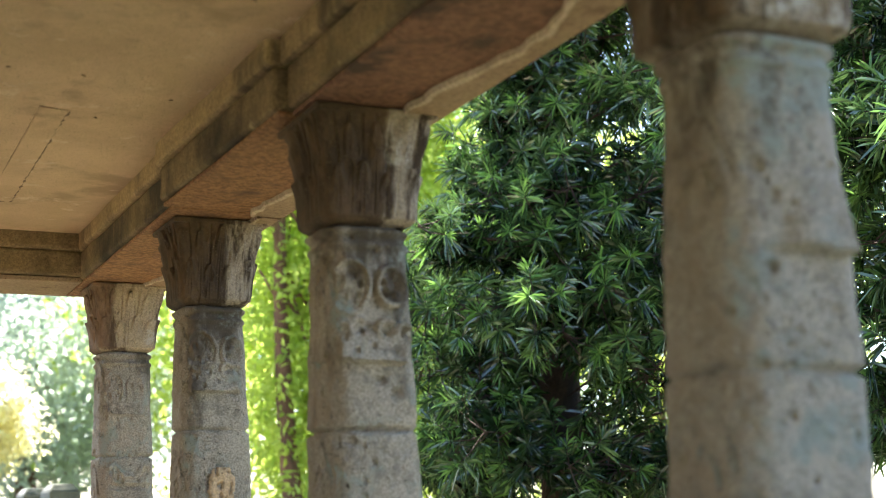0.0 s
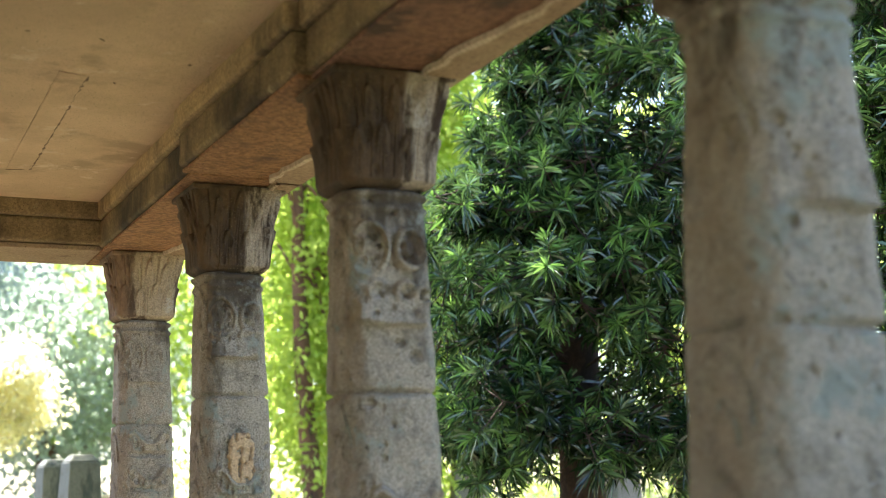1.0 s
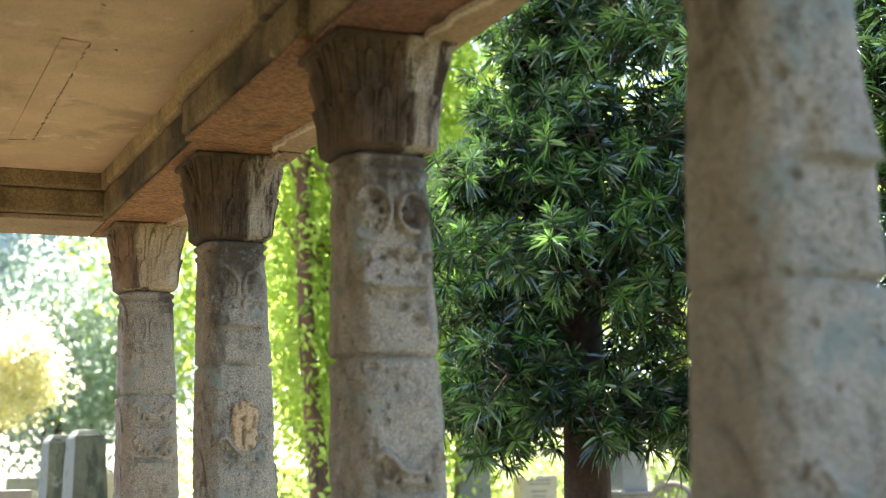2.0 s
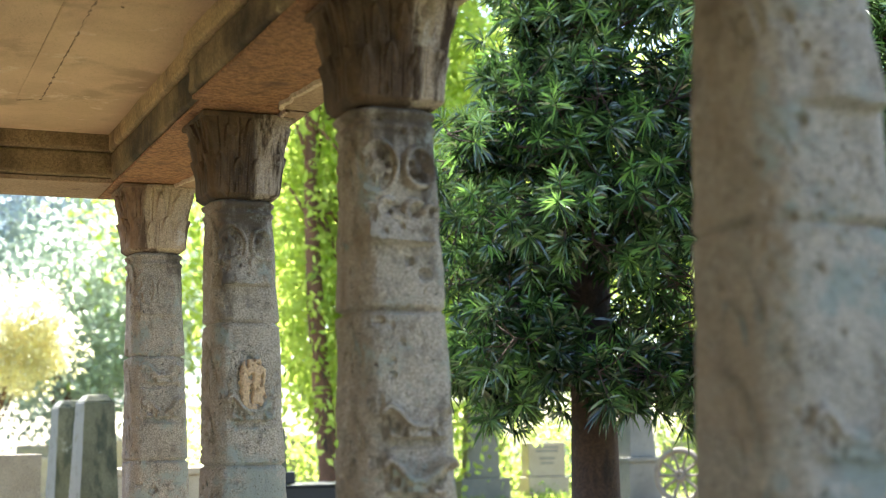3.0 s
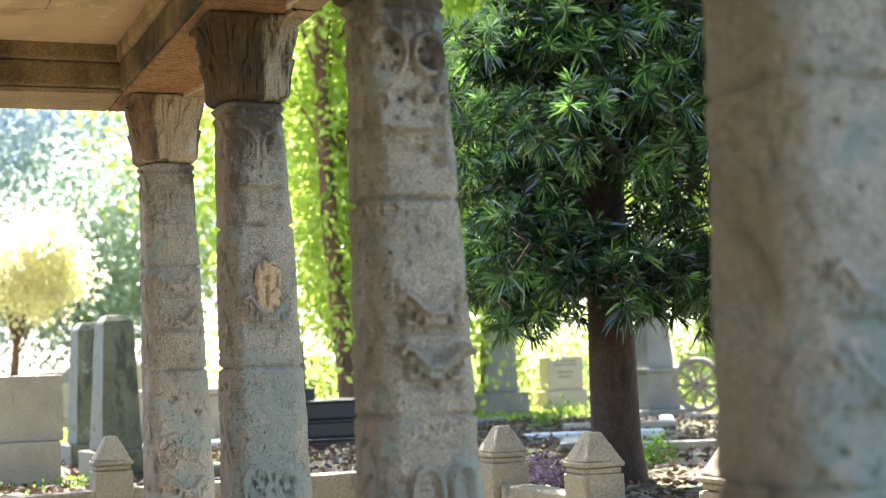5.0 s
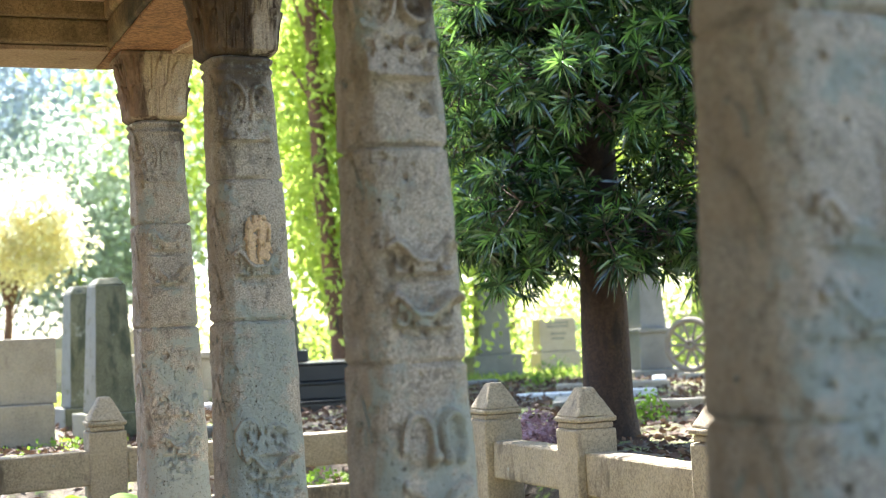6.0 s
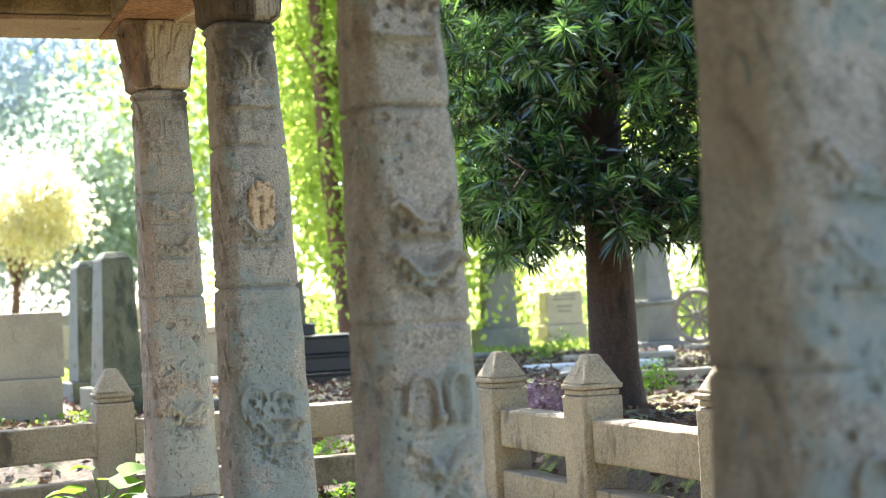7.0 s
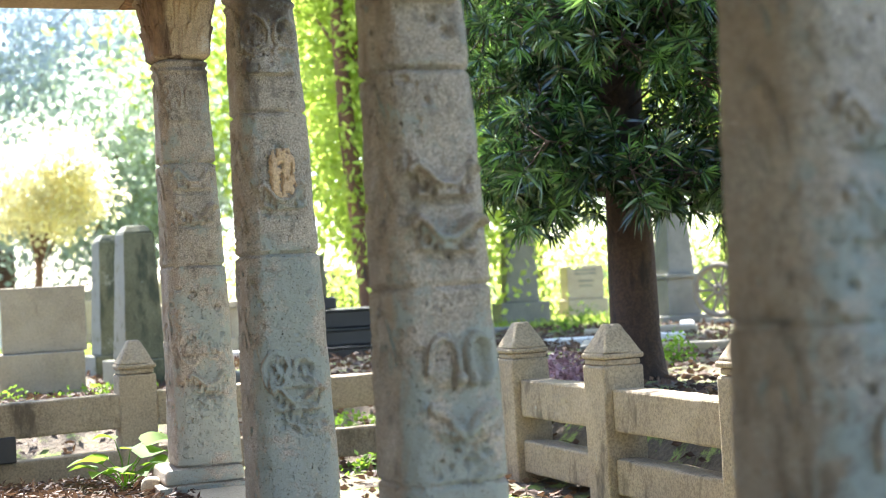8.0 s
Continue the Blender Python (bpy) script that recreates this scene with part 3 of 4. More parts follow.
def merge(pieces):
    vs, fs, k = [], [], 0
    for v, f in pieces:
        vs.append(v)
        fs.append(f + k)
        k += len(v)
    return np.concatenate(vs), np.concatenate(fs)


def turned(rng, way):
    """For each direction a frame of two vectors across it, turned at random."""
    way = way / np.linalg.norm(way, axis=-1, keepdims=True)
    other = rng.normal(size=way.shape)
    across = np.cross(way, other)
    across /= np.linalg.norm(across, axis=-1, keepdims=True) + 1e-9
    return way, across, np.cross(way, across)


def leaves(rng, at, way, length, width, droop):
    """Narrow folded leaves, one for each row: root, direction, length and width."""
    way, a, b = turned(rng, way)
    L, W = length[:, None], width[:, None]
    down = np.array([0, 0, -1.0]) * droop
    mid = at + way * L * 0.5 + b * 0 + down * L * 0.1
    tip = at + way * L + down * L * 0.35
    v = np.stack([at, mid + a * W * 0.5 + b * W * 0.12, tip, mid - a * W * 0.5 + b * W * 0.12, mid], 1)
    n = len(at)
    i = np.arange(n)[:, None] * 4
    v = v[:, :4]
    return v.reshape(-1, 3), i + np.array([[0, 1, 2, 3]])


def long_leaves(rng, at, way, length, width, droop):
    """Lance-shaped leaves, folded along the midrib and bent down to the tip."""
    way, a, b = turned(rng, way)
    b = np.where(b[:, 2:] > 0, b, -b)
    L, W = length[:, None], width[:, None]
    sag = np.array([0, 0, -1.0]) * droop[:, None] * L
    p1, p2, tip = at + way * L * 0.30, at + way * L * 0.72 + sag * 0.22, at + way * L + sag * 0.55
    v = np.stack([at, p1 + a * W * 0.5 + b * W * 0.16, p2 + a * W * 0.38 + b * W * 0.12, tip, p2 - a * W * 0.38 + b * W * 0.12, p1 - a * W * 0.5 + b * W * 0.16], 1)
    i = np.arange(len(at))[:, None] * 6
    return v.reshape(-1, 3), np.concatenate([i + np.array([[0, 1, 2, 3]]), i + np.array([[0, 3, 4, 5]])])


def rosettes(rng, centres, ways, per, length, width, open_up):
    """Leaves that fan out all round the end of each shoot, the lowest drooping."""
    n = len(centres)
    w = np.repeat(ways / np.linalg.norm(ways, axis=1, keepdims=True), per, 0)
    side = rng.normal(size=w.shape)
    side -= w * (side * w).sum(1, keepdims=True)
    side /= np.linalg.norm(side, axis=1, keepdims=True)
    k = np.tile(np.linspace(0, 1, per), n)[:, None]
    root = np.repeat(centres, per, 0) + w * (k - 1) * length * 0.55
    way = w * (0.05 + 1.1 * k ** 1.5) + side * open_up * rng.uniform(0.55, 1.15, (n * per, 1)) + rng.normal(size=w.shape) * 0.14
    size = np.repeat(rng.uniform(0.75, 1.2, n), per)
    return long_leaves(rng, root, way, length * size * rng.uniform(0.8, 1.15, n * per), width * rng.uniform(0.8, 1.2, n * per), 0.55 - 0.35 * k[:, 0])


def podocarpus(x, y, z, seed, tall=(1.0, 0.65, 0.2), west=0.62, limbs=200, low=()):
    """A dark evergreen with long narrow leaves in rosettes at the ends of its shoots."""
    rng = np.random.default_rng(seed)
    tree = thing("evergreen_tree", (x, y, z), "dark glossy narrow-leaved evergreen tree behind the fence", "tree")
    trunk = [tube([(0.0, 0, -0.2), (0, 0, 0.05), (0.0, 0, 0.30), (0.0, 0, 1.0), (0.02, 0.05, 2.2), (0, 0, 4.2), (0, 0, 6.4)], [0.29, 0.225, 0.19, 0.178, 0.155, 0.11, 0.02], 18)]
    tips, ways, young, young_ways = [], [], [], []
    for i in range(limbs + len(low)):
        h = rng.uniform(1.42, 6.7)
        a = rng.uniform(0, 2 * math.pi)
        reach = np.interp(h, [1.2, 1.8, 3.0, 4.2, 5.5, 7], [1.15, 1.45, 1.5, *tall]) * rng.uniform(0.50, 1.12) * (1.0 + 0.9 * max(0, math.cos(a + 0.4))) * (np.interp(h, [2.3, 3.1, 3.9], [1.0, 1.2 * west, 0.75 * west]) if math.cos(a) < 0.1 else 1)
        out = np.array([math.cos(a), math.sin(a), 0])
        root, rise = np.array([0, 0, h - 0.25 * reach + 0.2]), rng.uniform(-0.25, 0.35)
        tip = out * reach + np.array([0, 0, h + rise * 0.3])
        if i >= limbs:  # sprays that hang below the rest
            tip, reach = np.array(low[i - limbs]), 1.0
            root = np.array([0, 0, tip[2] + 0.55])
        bend = (root + tip) / 2 + np.array([0, 0, 0.10]) + rng.normal(size=3) * 0.06
        trunk.append(tube([root, bend, tip], [0.013, 0.009, 0.005], 5))
        m = int(17 * (0.5 + reach / 1.6))
        k = rng.uniform(0.30, 1.05, m) ** 0.7
        base = root[None] * (1 - k[:, None]) + tip[None] * k[:, None]
        off = rng.normal(size=(m, 3)) * np.array([0.16, 0.16, 0.13]) * (1.0 if i < limbs else 0.6)
        turn = out[None] * 0.7 + off * 3.5 + np.array([0, 0, 0.15]) + rng.normal(size=(m, 3)) * 0.3
        tips.append(base + off)
        ways.append(turn)
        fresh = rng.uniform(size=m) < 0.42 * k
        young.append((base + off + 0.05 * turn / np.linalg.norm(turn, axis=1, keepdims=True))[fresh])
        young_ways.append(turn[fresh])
        for q, on in zip(base + off, base):
            trunk.append(tube([on, (on + q) / 2 - np.array([0, 0, 0.02]), q], [0.006, 0.005, 0.003], 3))
    v, f = merge(trunk)
    piece("trunk", mesh_of("trunk", v, f, BARK, True), tree, "dark brown bark trunk with limbs")
    v, f = rosettes(rng, np.concatenate(tips), np.concatenate(ways), 24, 0.155, 0.0175, 0.95)
    piece("crown", mesh_of("crown", v, f, LEAF_DARK), tree, "rosettes of long dark green leaves")
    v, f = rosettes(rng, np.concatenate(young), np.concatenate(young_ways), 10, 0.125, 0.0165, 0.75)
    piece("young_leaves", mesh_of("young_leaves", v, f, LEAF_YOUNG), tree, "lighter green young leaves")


def broad_tree(name, label, at, trunk_pts, trunk_r, centre, size, clumps, per, leaf, mat, bark, seed, limbs=14, loose=None, shade_lobe=None):
    rng = np.random.default_rng(seed)
    tree = thing(name, at, label, "tree")
    parts = [tube(trunk_pts, trunk_r, 12)]
    c, s = np.array(centre), np.array(size)
    p = rng.normal(size=(clumps, 3))
    p = p / np.linalg.norm(p, axis=1, keepdims=True) * rng.uniform(0.25, 1.0, (clumps, 1)) ** 0.5
    p = c + p * s * (1 + 0.12 * rng.normal(size=(clumps, 1)))
    if shade_lobe:  # an unseen upper lobe, added to shade the ground in front
        q = rng.normal(size=(shade_lobe[2], 3))
        q = q / np.linalg.norm(q, axis=1, keepdims=True) * rng.uniform(0.1, 1.0, (shade_lobe[2], 1)) ** 0.5
        p = np.concatenate([p, np.array(shade_lobe[0]) + q * np.array(shade_lobe[1])])
    p = p[p[:, 2] > 0.3]
    top = np.array(trunk_pts[-1])
    for i in range(limbs):
        q = p[rng.integers(len(p))]
        root = np.array(trunk_pts[-2]) * 0.5 + top * 0.5 - np.array([0, 0, rng.uniform(0, 1) * 0.25 * top[2]])
        parts.append(tube([root, (root + q) / 2 + np.array([0, 0, 0.2]), q], [trunk_r[-1] * 0.7, trunk_r[-1] * 0.4, 0.01], 6))
    v, f = merge(parts)
    piece("trunk", mesh_of("trunk", v, f, bark, True), tree)
    m = len(p) * per
    at_l = np.repeat(p, per, 0) + rng.normal(size=(m, 3)) * (leaf * loose if loose else max(leaf * 3.0, 0.07 * s.max()))
    way = rng.normal(size=(m, 3)) + np.array([0, 0, -0.3])
    v, f = leaves(rng, at_l, way, leaf * rng.uniform(0.7, 1.3, m), 0.55 * leaf * rng.uniform(0.8, 1.3, m), 0.3)
    piece("crown", mesh_of("crown", v, f, mat), tree)


podocarpus(3.90, 9.45, 0.52, 5, west=0.80, low=((-0.98, -0.20, 1.20), (-0.96, -0.15, 1.36), (-0.88, -0.28, 1.30), (-0.75, -0.25, 1.50), (0.62, -0.30, 1.36), (0.80, -0.25, 1.28)))
podocarpus(5.3, 5.7, 0.54, 6, (1.9, 2.0, 1.7), 1.25, 330)

broad_tree("lime_tree", "sunlit yellow-green broad-leaved tree with reddish trunk", (5.0, 20.2, 0.5), [(0.45, 0, -0.7), (0.31, 0, 0.78), (0.18, 0, 2.1), (0.11, 0, 2.96), (0.04, 0, 4.5), (0, 0, 8)], [0.25, 0.165, 0.14, 0.13, 0.105, 0.05],
           (1.60, 0.8, 5.0), (2.0, 2.2, 4.9), 560, 70, 0.16, LEAF_LIME, REDBARK, 31, loose=2.1, shade_lobe=((0.8, -0.4, 10.6), (4.6, 3.0, 1.4), 210))
broad_tree("lime_tree", "bright yellow-green tree further back in sun", (11.5, 37.0, 0.5), [(0, 0, -0.2), (0, 0, 2), (0, 0, 4), (0, 0, 7)], [0.3, 0.22, 0.19, 0.05],
           (0, 0, 7.5), (6.5, 4.5, 5.0), 900, 18, 0.30, LEAF_LIME, REDBARK, 32)
broad_tree("yellow_bush", "pale yellow sunlit flowering bush", (1.2, 27.5, 0.4), [(0, 0, -0.2), (0, 0, 0.6), (0.1, 0, 1.4), (0.1, 0, 2.6)], [0.12, 0.1, 0.07, 0.03],
           (0.25, 0, 3.05), (1.05, 0.95, 0.86), 110, 90, 0.12, LEAF_PALE, REDBARK, 33, loose=1.8)
# Out-of-view tree, added only to shade the ground behind the fence.
broad_tree("unseen_shade_tree", "unseen added tree that shades the ground by the graves", (-3.8, 16.6, 0.4), [(0, 0, -0.2), (0.2, 0, 3), (0.8, 0, 6.5), (2.0, 0, 9.5)], [0.4, 0.3, 0.24, 0.12],
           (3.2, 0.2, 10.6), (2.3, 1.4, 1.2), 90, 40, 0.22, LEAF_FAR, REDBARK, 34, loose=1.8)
# Added above the view so less sunlit ground brightens the near column.
broad_tree("unseen_shade_tree", "unseen added tree that dims the near column", (8.6, 3.2, 0.5), [(0, 0, -0.2), (-0.4, 0, 3), (-2.0, 0.5, 6.0), (-4.5, 1.2, 8.2)], [0.4, 0.3, 0.22, 0.1],
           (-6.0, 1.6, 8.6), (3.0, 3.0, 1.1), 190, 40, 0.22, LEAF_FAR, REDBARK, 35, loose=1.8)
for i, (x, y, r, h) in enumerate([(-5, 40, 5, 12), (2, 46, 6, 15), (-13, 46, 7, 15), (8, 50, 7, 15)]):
    broad_tree("far_tree", "blue-green tree with distance haze painted into its leaves", (x, y, 0.4), [(0, 0, -0.2), (0.1, 0, 2), (0, 0, 5), (0, 0, h * 0.8)], [0.35, 0.28, 0.2, 0.06],
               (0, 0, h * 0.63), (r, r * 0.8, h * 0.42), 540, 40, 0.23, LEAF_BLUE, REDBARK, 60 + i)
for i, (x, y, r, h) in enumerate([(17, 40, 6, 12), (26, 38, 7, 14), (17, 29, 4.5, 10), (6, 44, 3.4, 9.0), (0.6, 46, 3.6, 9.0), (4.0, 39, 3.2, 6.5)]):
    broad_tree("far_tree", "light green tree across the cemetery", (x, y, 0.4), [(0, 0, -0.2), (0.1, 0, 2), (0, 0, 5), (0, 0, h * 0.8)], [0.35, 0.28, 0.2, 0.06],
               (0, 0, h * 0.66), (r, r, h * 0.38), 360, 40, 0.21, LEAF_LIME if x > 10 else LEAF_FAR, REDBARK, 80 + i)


# ---- graves ----
def writing(parent, x0, x1, y, rows, material):
    """Plain bars in place of worn writing on a face that looks towards -y."""
    for z, share in rows:
        c, h = (x0 + x1) / 2, (x1 - x0) / 2 * share
        part("inscription", block(c - h, c + h, y - 0.004, y + 0.01, z - 0.016, z + 0.016, 0.0), material, parent)


def pillar_grave(x, y, z, w, h, label, seed, turn):
    g = thing("pillar_gravestone", (x, y, z), label, "gravestone", "gravestones", turn=turn)
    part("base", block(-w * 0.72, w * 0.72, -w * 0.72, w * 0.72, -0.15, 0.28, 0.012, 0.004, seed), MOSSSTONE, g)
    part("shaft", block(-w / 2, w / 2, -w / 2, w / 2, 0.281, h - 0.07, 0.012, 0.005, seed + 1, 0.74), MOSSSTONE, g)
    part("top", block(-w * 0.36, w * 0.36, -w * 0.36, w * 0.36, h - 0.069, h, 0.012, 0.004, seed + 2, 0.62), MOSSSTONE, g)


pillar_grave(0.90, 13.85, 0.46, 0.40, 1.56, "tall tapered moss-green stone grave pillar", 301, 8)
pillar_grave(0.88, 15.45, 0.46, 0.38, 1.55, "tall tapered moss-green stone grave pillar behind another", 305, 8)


def slab_grave():
    g = thing("slab_gravestone", (-0.03, 13.3, 0.50), "wide plain grey-brown slab gravestone on a low base", "gravestone", "gravestones", turn=-5)
    part("base", block(-0.40, 0.34, -0.20, 0.25, -0.12, 0.38, 0.012, 0.004, 311), SLAB, g)
    part("slab", block(-0.37, 0.37, -0.09, 0.10, 0.381, 0.97, 0.012, 0.004, 312), SLAB, g)


def stepped_tomb():
    g = thing("stepped_tomb", (3.72, 15.55, 0.50), "black polished granite stepped tomb with headstone", "tomb", "gravestones")
    for i, (w, d, z0, z1) in enumerate(((0.86, 0.80, -0.15, 0.16), (0.76, 0.66, 0.19, 0.35), (0.66, 0.52, 0.38, 0.56))):
        part("step", block(-w, w, -d, d, z0, z1, 0.012), BLACK, g)
        part("slab", block(-w - 0.02, w + 0.02, -d - 0.02, d + 0.02, z1 + 0.002, z1 + 0.022, 0.006), BLACK, g)
    part("headstone", block(-0.62, -0.44, -0.09, 0.09, 0.70, 1.20, 0.02, 0.002, 3, 0.8), MOSSSTONE, g, "dark grey worn headstone")
    part("foot", block(-0.66, -0.36, -0.14, 0.14, 0.586, 0.72, 0.015), BLACK, g)


def headstone_grey():
    g = thing("headstone", (8.05, 20.9, 0.52), "grey granite headstone on a broad base", "gravestone", "gravestones")
    part("plinth", block(-0.48, 0.48, -0.28, 0.28, -0.1, 0.12, 0.02, 0.003, 320), GREYSTONE, g)
    part("base", block(-0.42, 0.42, -0.22, 0.22, 0.12, 0.42, 0.015, 0.003, 321), GREYSTONE, g)
    part("stone", block(-0.29, 0.29, -0.12, 0.12, 0.42, 1.55, 0.02, 0.003, 322, 0.86), GREYSTONE, g)


def headstone_cream():
    g = thing("headstone", (9.5, 21.6, 0.60), "cream stone block headstone with worn writing", "gravestone", "gravestones")
    part("base", block(-0.37, 0.37, -0.20, 0.20, -0.1, 0.32, 0.015, 0.003, 330), CREAM, g)
    st = part("stone", block(-0.34, 0.34, -0.14, 0.14, 0.322, 0.88, 0.015, 0.003, 331), CREAM, g)
    writing(st, -0.34, 0.34, -0.14, ((0.80, 0.6), (0.74, 0.6), (0.62, 0.42), (0.54, 0.36)), GREYSTONE)


def obelisk():
    g = thing("obelisk", (9.30, 18.2, 0.50), "pale grey stone obelisk on a square pedestal", "monument", "gravestones")
    part("foot", block(-0.46, 0.46, -0.40, 0.40, -0.2, 0.17, 0.02, 0.004, 340), GREYSTONE, g)
    part("pedestal", block(-0.27, 0.27, -0.27, 0.27, 0.17, 0.70, 0.012, 0.003, 341, 0.95), GREYSTONE, g)
    part("cornice", block(-0.30, 0.30, -0.30, 0.30, 0.70, 0.76, 0.012, 0.003, 342), GREYSTONE, g)
    part("shaft", block(-0.215, 0.215, -0.215, 0.215, 0.76, 2.5, 0.012, 0.003, 343, 0.55), GREYSTONE, g)


def ring(r, tube_r, n=40, k=8, squash=1.0):
    a, b = np.meshgrid(np.linspace(0, 2 * math.pi, n, endpoint=False), np.linspace(0, 2 * math.pi, k, endpoint=False), indexing="ij")
    v = np.stack([(r + tube_r * np.cos(b)) * np.cos(a), tube_r * squash * np.sin(b), (r + tube_r * np.cos(b)) * np.sin(a)], -1).reshape(-1, 3)
    i, j = np.meshgrid(np.arange(n), np.arange(k), indexing="ij")
    q = lambda p, s: (p % n) * k + s % k
    f = np.stack([q(i, j), q(i + 1, j), q(i + 1, j + 1), q(i, j + 1)], -1).reshape(-1, 4)
    return v, f


def wheel_monument():
    g = thing("wheel_monument", (9.42, 17.2, 0.45), "stone spoked wheel standing on a small pedestal", "monument", "gravestones", turn=-52)
    part("pedestal", block(-0.26, 0.26, -0.22, 0.22, -0.2, 0.17, 0.02, 0.004, 351, 0.9), CREAM, g)
    v, f = ring(0.345, 0.042, 48, 8, 1.3)
    piece("rim", mesh_of("rim", v + np.array([0, 0, 0.56]), f, RUST, True), g)
    v, f = ring(0.05, 0.035, 20, 8, 1.8)
    piece("hub", mesh_of("hub", v + np.array([0, 0, 0.56]), f, RUST, True), g)
    for i in range(10):
        a = 2 * math.pi * i / 10
        d = np.array([math.cos(a), 0, math.sin(a)])
        v, f = tube([d * 0.06, d * 0.2, d * 0.33], [0.026, 0.020, 0.026], 8)
        piece("spoke", mesh_of("spoke", v + np.array([0, 0, 0.56]), f, RUST, True), g)


def chest_tomb():
    g = thing("chest_tomb", (2.68, 20.0, 0.52), "cream plastered chest tomb in sunlit grass", "tomb", "gravestones")
    part("plinth", block(-0.72, 0.72, -0.42, 0.42, -0.1, 0.16, 0.015, 0.003, 360), CREAM, g)
    part("chest", block(-0.64, 0.64, -0.34, 0.34, 0.16, 0.60, 0.015, 0.003, 361), CREAM, g)
    part("lid", block(-0.68, 0.68, -0.38, 0.38, 0.602, 0.70, 0.02, 0.003, 362), CREAM, g)


def plain_grave(x, y, w, h, mat, label, seed):
    z = float(ground_z(np.array(x), np.array(y)))
    g = thing("headstone", (x, y, z), label, "gravestone", "gravestones", turn=(seed * 37) % 21 - 10)
    part("base", block(-w * 0.65, w * 0.65, -0.22, 0.22, -0.1, 0.18, 0.015), mat, g)
    part("stone", block(-w / 2, w / 2, -0.09, 0.09, 0.18, h, 0.03, 0.002, seed, 0.92), mat, g)


slab_grave()
stepped_tomb()
headstone_grey()
headstone_cream()
obelisk()
wheel_monument()
chest_tomb()
for i, (x, y, w, h) in enumerate([(0.6, 24, 0.7, 0.9), (1.9, 25.5, 0.6, 0.8), (3.0, 22.5, 0.55, 1.0), (-0.4, 27, 0.8, 0.9), (4.1, 29, 0.8, 1.1), (2.4, 31, 0.7, 1.0), (12.5, 27, 0.8, 1.0), (14.2, 25, 0.7, 0.9), (6.6, 26, 0.6, 1.1), (8.4, 31, 0.7, 1.0), (2.7, 19.5, 0.6, 0.75)]):
    plain_grave(x, y, w, h, (PLASTERWHITE, CREAM, GREYSTONE)[i % 3], ("white stone headstone in sunlit grass", "cream stone headstone in sunlit grass", "grey stone headstone in sunlit grass")[i % 3], 400 + i)


def kerb(x, y, length, turn, mat, seed, h=0.09):
    z = float(ground_z(np.array(x), np.array(y)))
    tagged(part("kerb_stone", block(-length / 2, length / 2, -0.09, 0.09, -0.08, h, 0.02, 0.006, seed), mat), "low pale kerb stone of a grave", "kerb", "grave kerbs").matrix_basis = pose(x, y, z, 0, 0, turn)


for i, (x, y, l, t) in enumerate([(5.7, 11.9, 1.1, -25), (5.2, 12.8, 1.3, 62), (6.4, 14.6, 1.6, -20), (7.4, 15.8, 1.4, -24), (1.8, 12.6, 1.2, 5), (2.4, 17.2, 1.8, 0), (-0.6, 16.6, 1.6, 0), (6.2, 18.2, 1.5, 10), (8.3, 16.2, 1.1, 60)]):
    kerb(x, y, l, t, (CREAM, GREYSTONE, PLASTERWHITE)[i % 3], 430 + i)

# small things by the columns
box = tagged(part("black_block", block(-0.12, 0.12, -0.10, 0.10, 0, 0.17, 0.008), BLACK), "small black polished granite block on the fence rail", "stone block")
box.matrix_basis = pose(-0.735, 9.655, 0.292, 0, 0, 12)
pebble = block(-0.06, 0.06, -0.05, 0.05, 0, 0.10, 0.035, 0.008, 9, 0.8, 3)
pebble = tagged(part("round_stone", pebble, CREAM, None, "", True), "small rounded pale stone beside a column", "stone")
pebble.matrix_basis = pose(-0.13, 7.20, 0.31)
part_slab = tagged(part("stone_slab", block(-0.30, 0.30, -0.55, 0.55, 0, 0.06, 0.012, 0.004, 77), CREAM), "pale flat stone slab between columns", "slab")
part_slab.matrix_basis = pose(0.32, 6.35, 0.30, 0, 0, 3)


# cracks and specks in the ceiling plaster
DIRT = stone("dirty_crack", (0.30, 0.20, 0.125), (0.19, 0.12, 0.075), (0.09, 0.058, 0.036), (0.30, 0.21, 0.13))


def crack(points, width, seed):
    """A ragged dirt-filled crack in the ceiling along the points."""
    rg = np.random.default_rng(seed)
    pts = np.asarray(points, float)
    t = np.linspace(0, len(pts) - 1, 60)
    x = np.interp(t, range(len(pts)), pts[:, 0]) + rg.normal(size=60) * width * 0.35
    y = np.interp(t, range(len(pts)), pts[:, 1]) + rg.normal(size=60) * width * 0.35
    w = width * np.clip(rg.normal(0.25, 0.6, 60), 0.02, 1.4)
    rings = [np.array([(a - c, b, 3.1046), (a, b, 3.1026), (a + c, b, 3.1046)]) for a, b, c in zip(x, y, w)]
    v, f = loft(rings)
    tagged(piece("ceiling_crack", mesh_of("ceiling_crack", v, f, DIRT)), "dark ragged crack in the ceiling plaster", "crack", kind="structure")


for line, wide, k in (([(-0.585, 4.754), (-0.570, 6.355)], 0.0065, 1), ([(-0.688, 4.717), (-0.677, 6.393)], 0.0006, 2), ([(-0.69, 4.717), (-0.585, 4.754)], 0.0022, 3), ([(-0.677, 6.393), (-0.60, 6.36)], 0.0007, 4)):
    crack(line, wide, 940 + k)
for k in range(9):
    rk = np.random.default_rng(900 + k)
    cx, cy = rk.uniform(-1.1, -0.25), rk.uniform(3.3, 4.9)
    crack([(cx, cy), (cx + rk.uniform(0.004, 0.016), cy + rk.uniform(-0.01, 0.02))], 0.004, 950 + k)

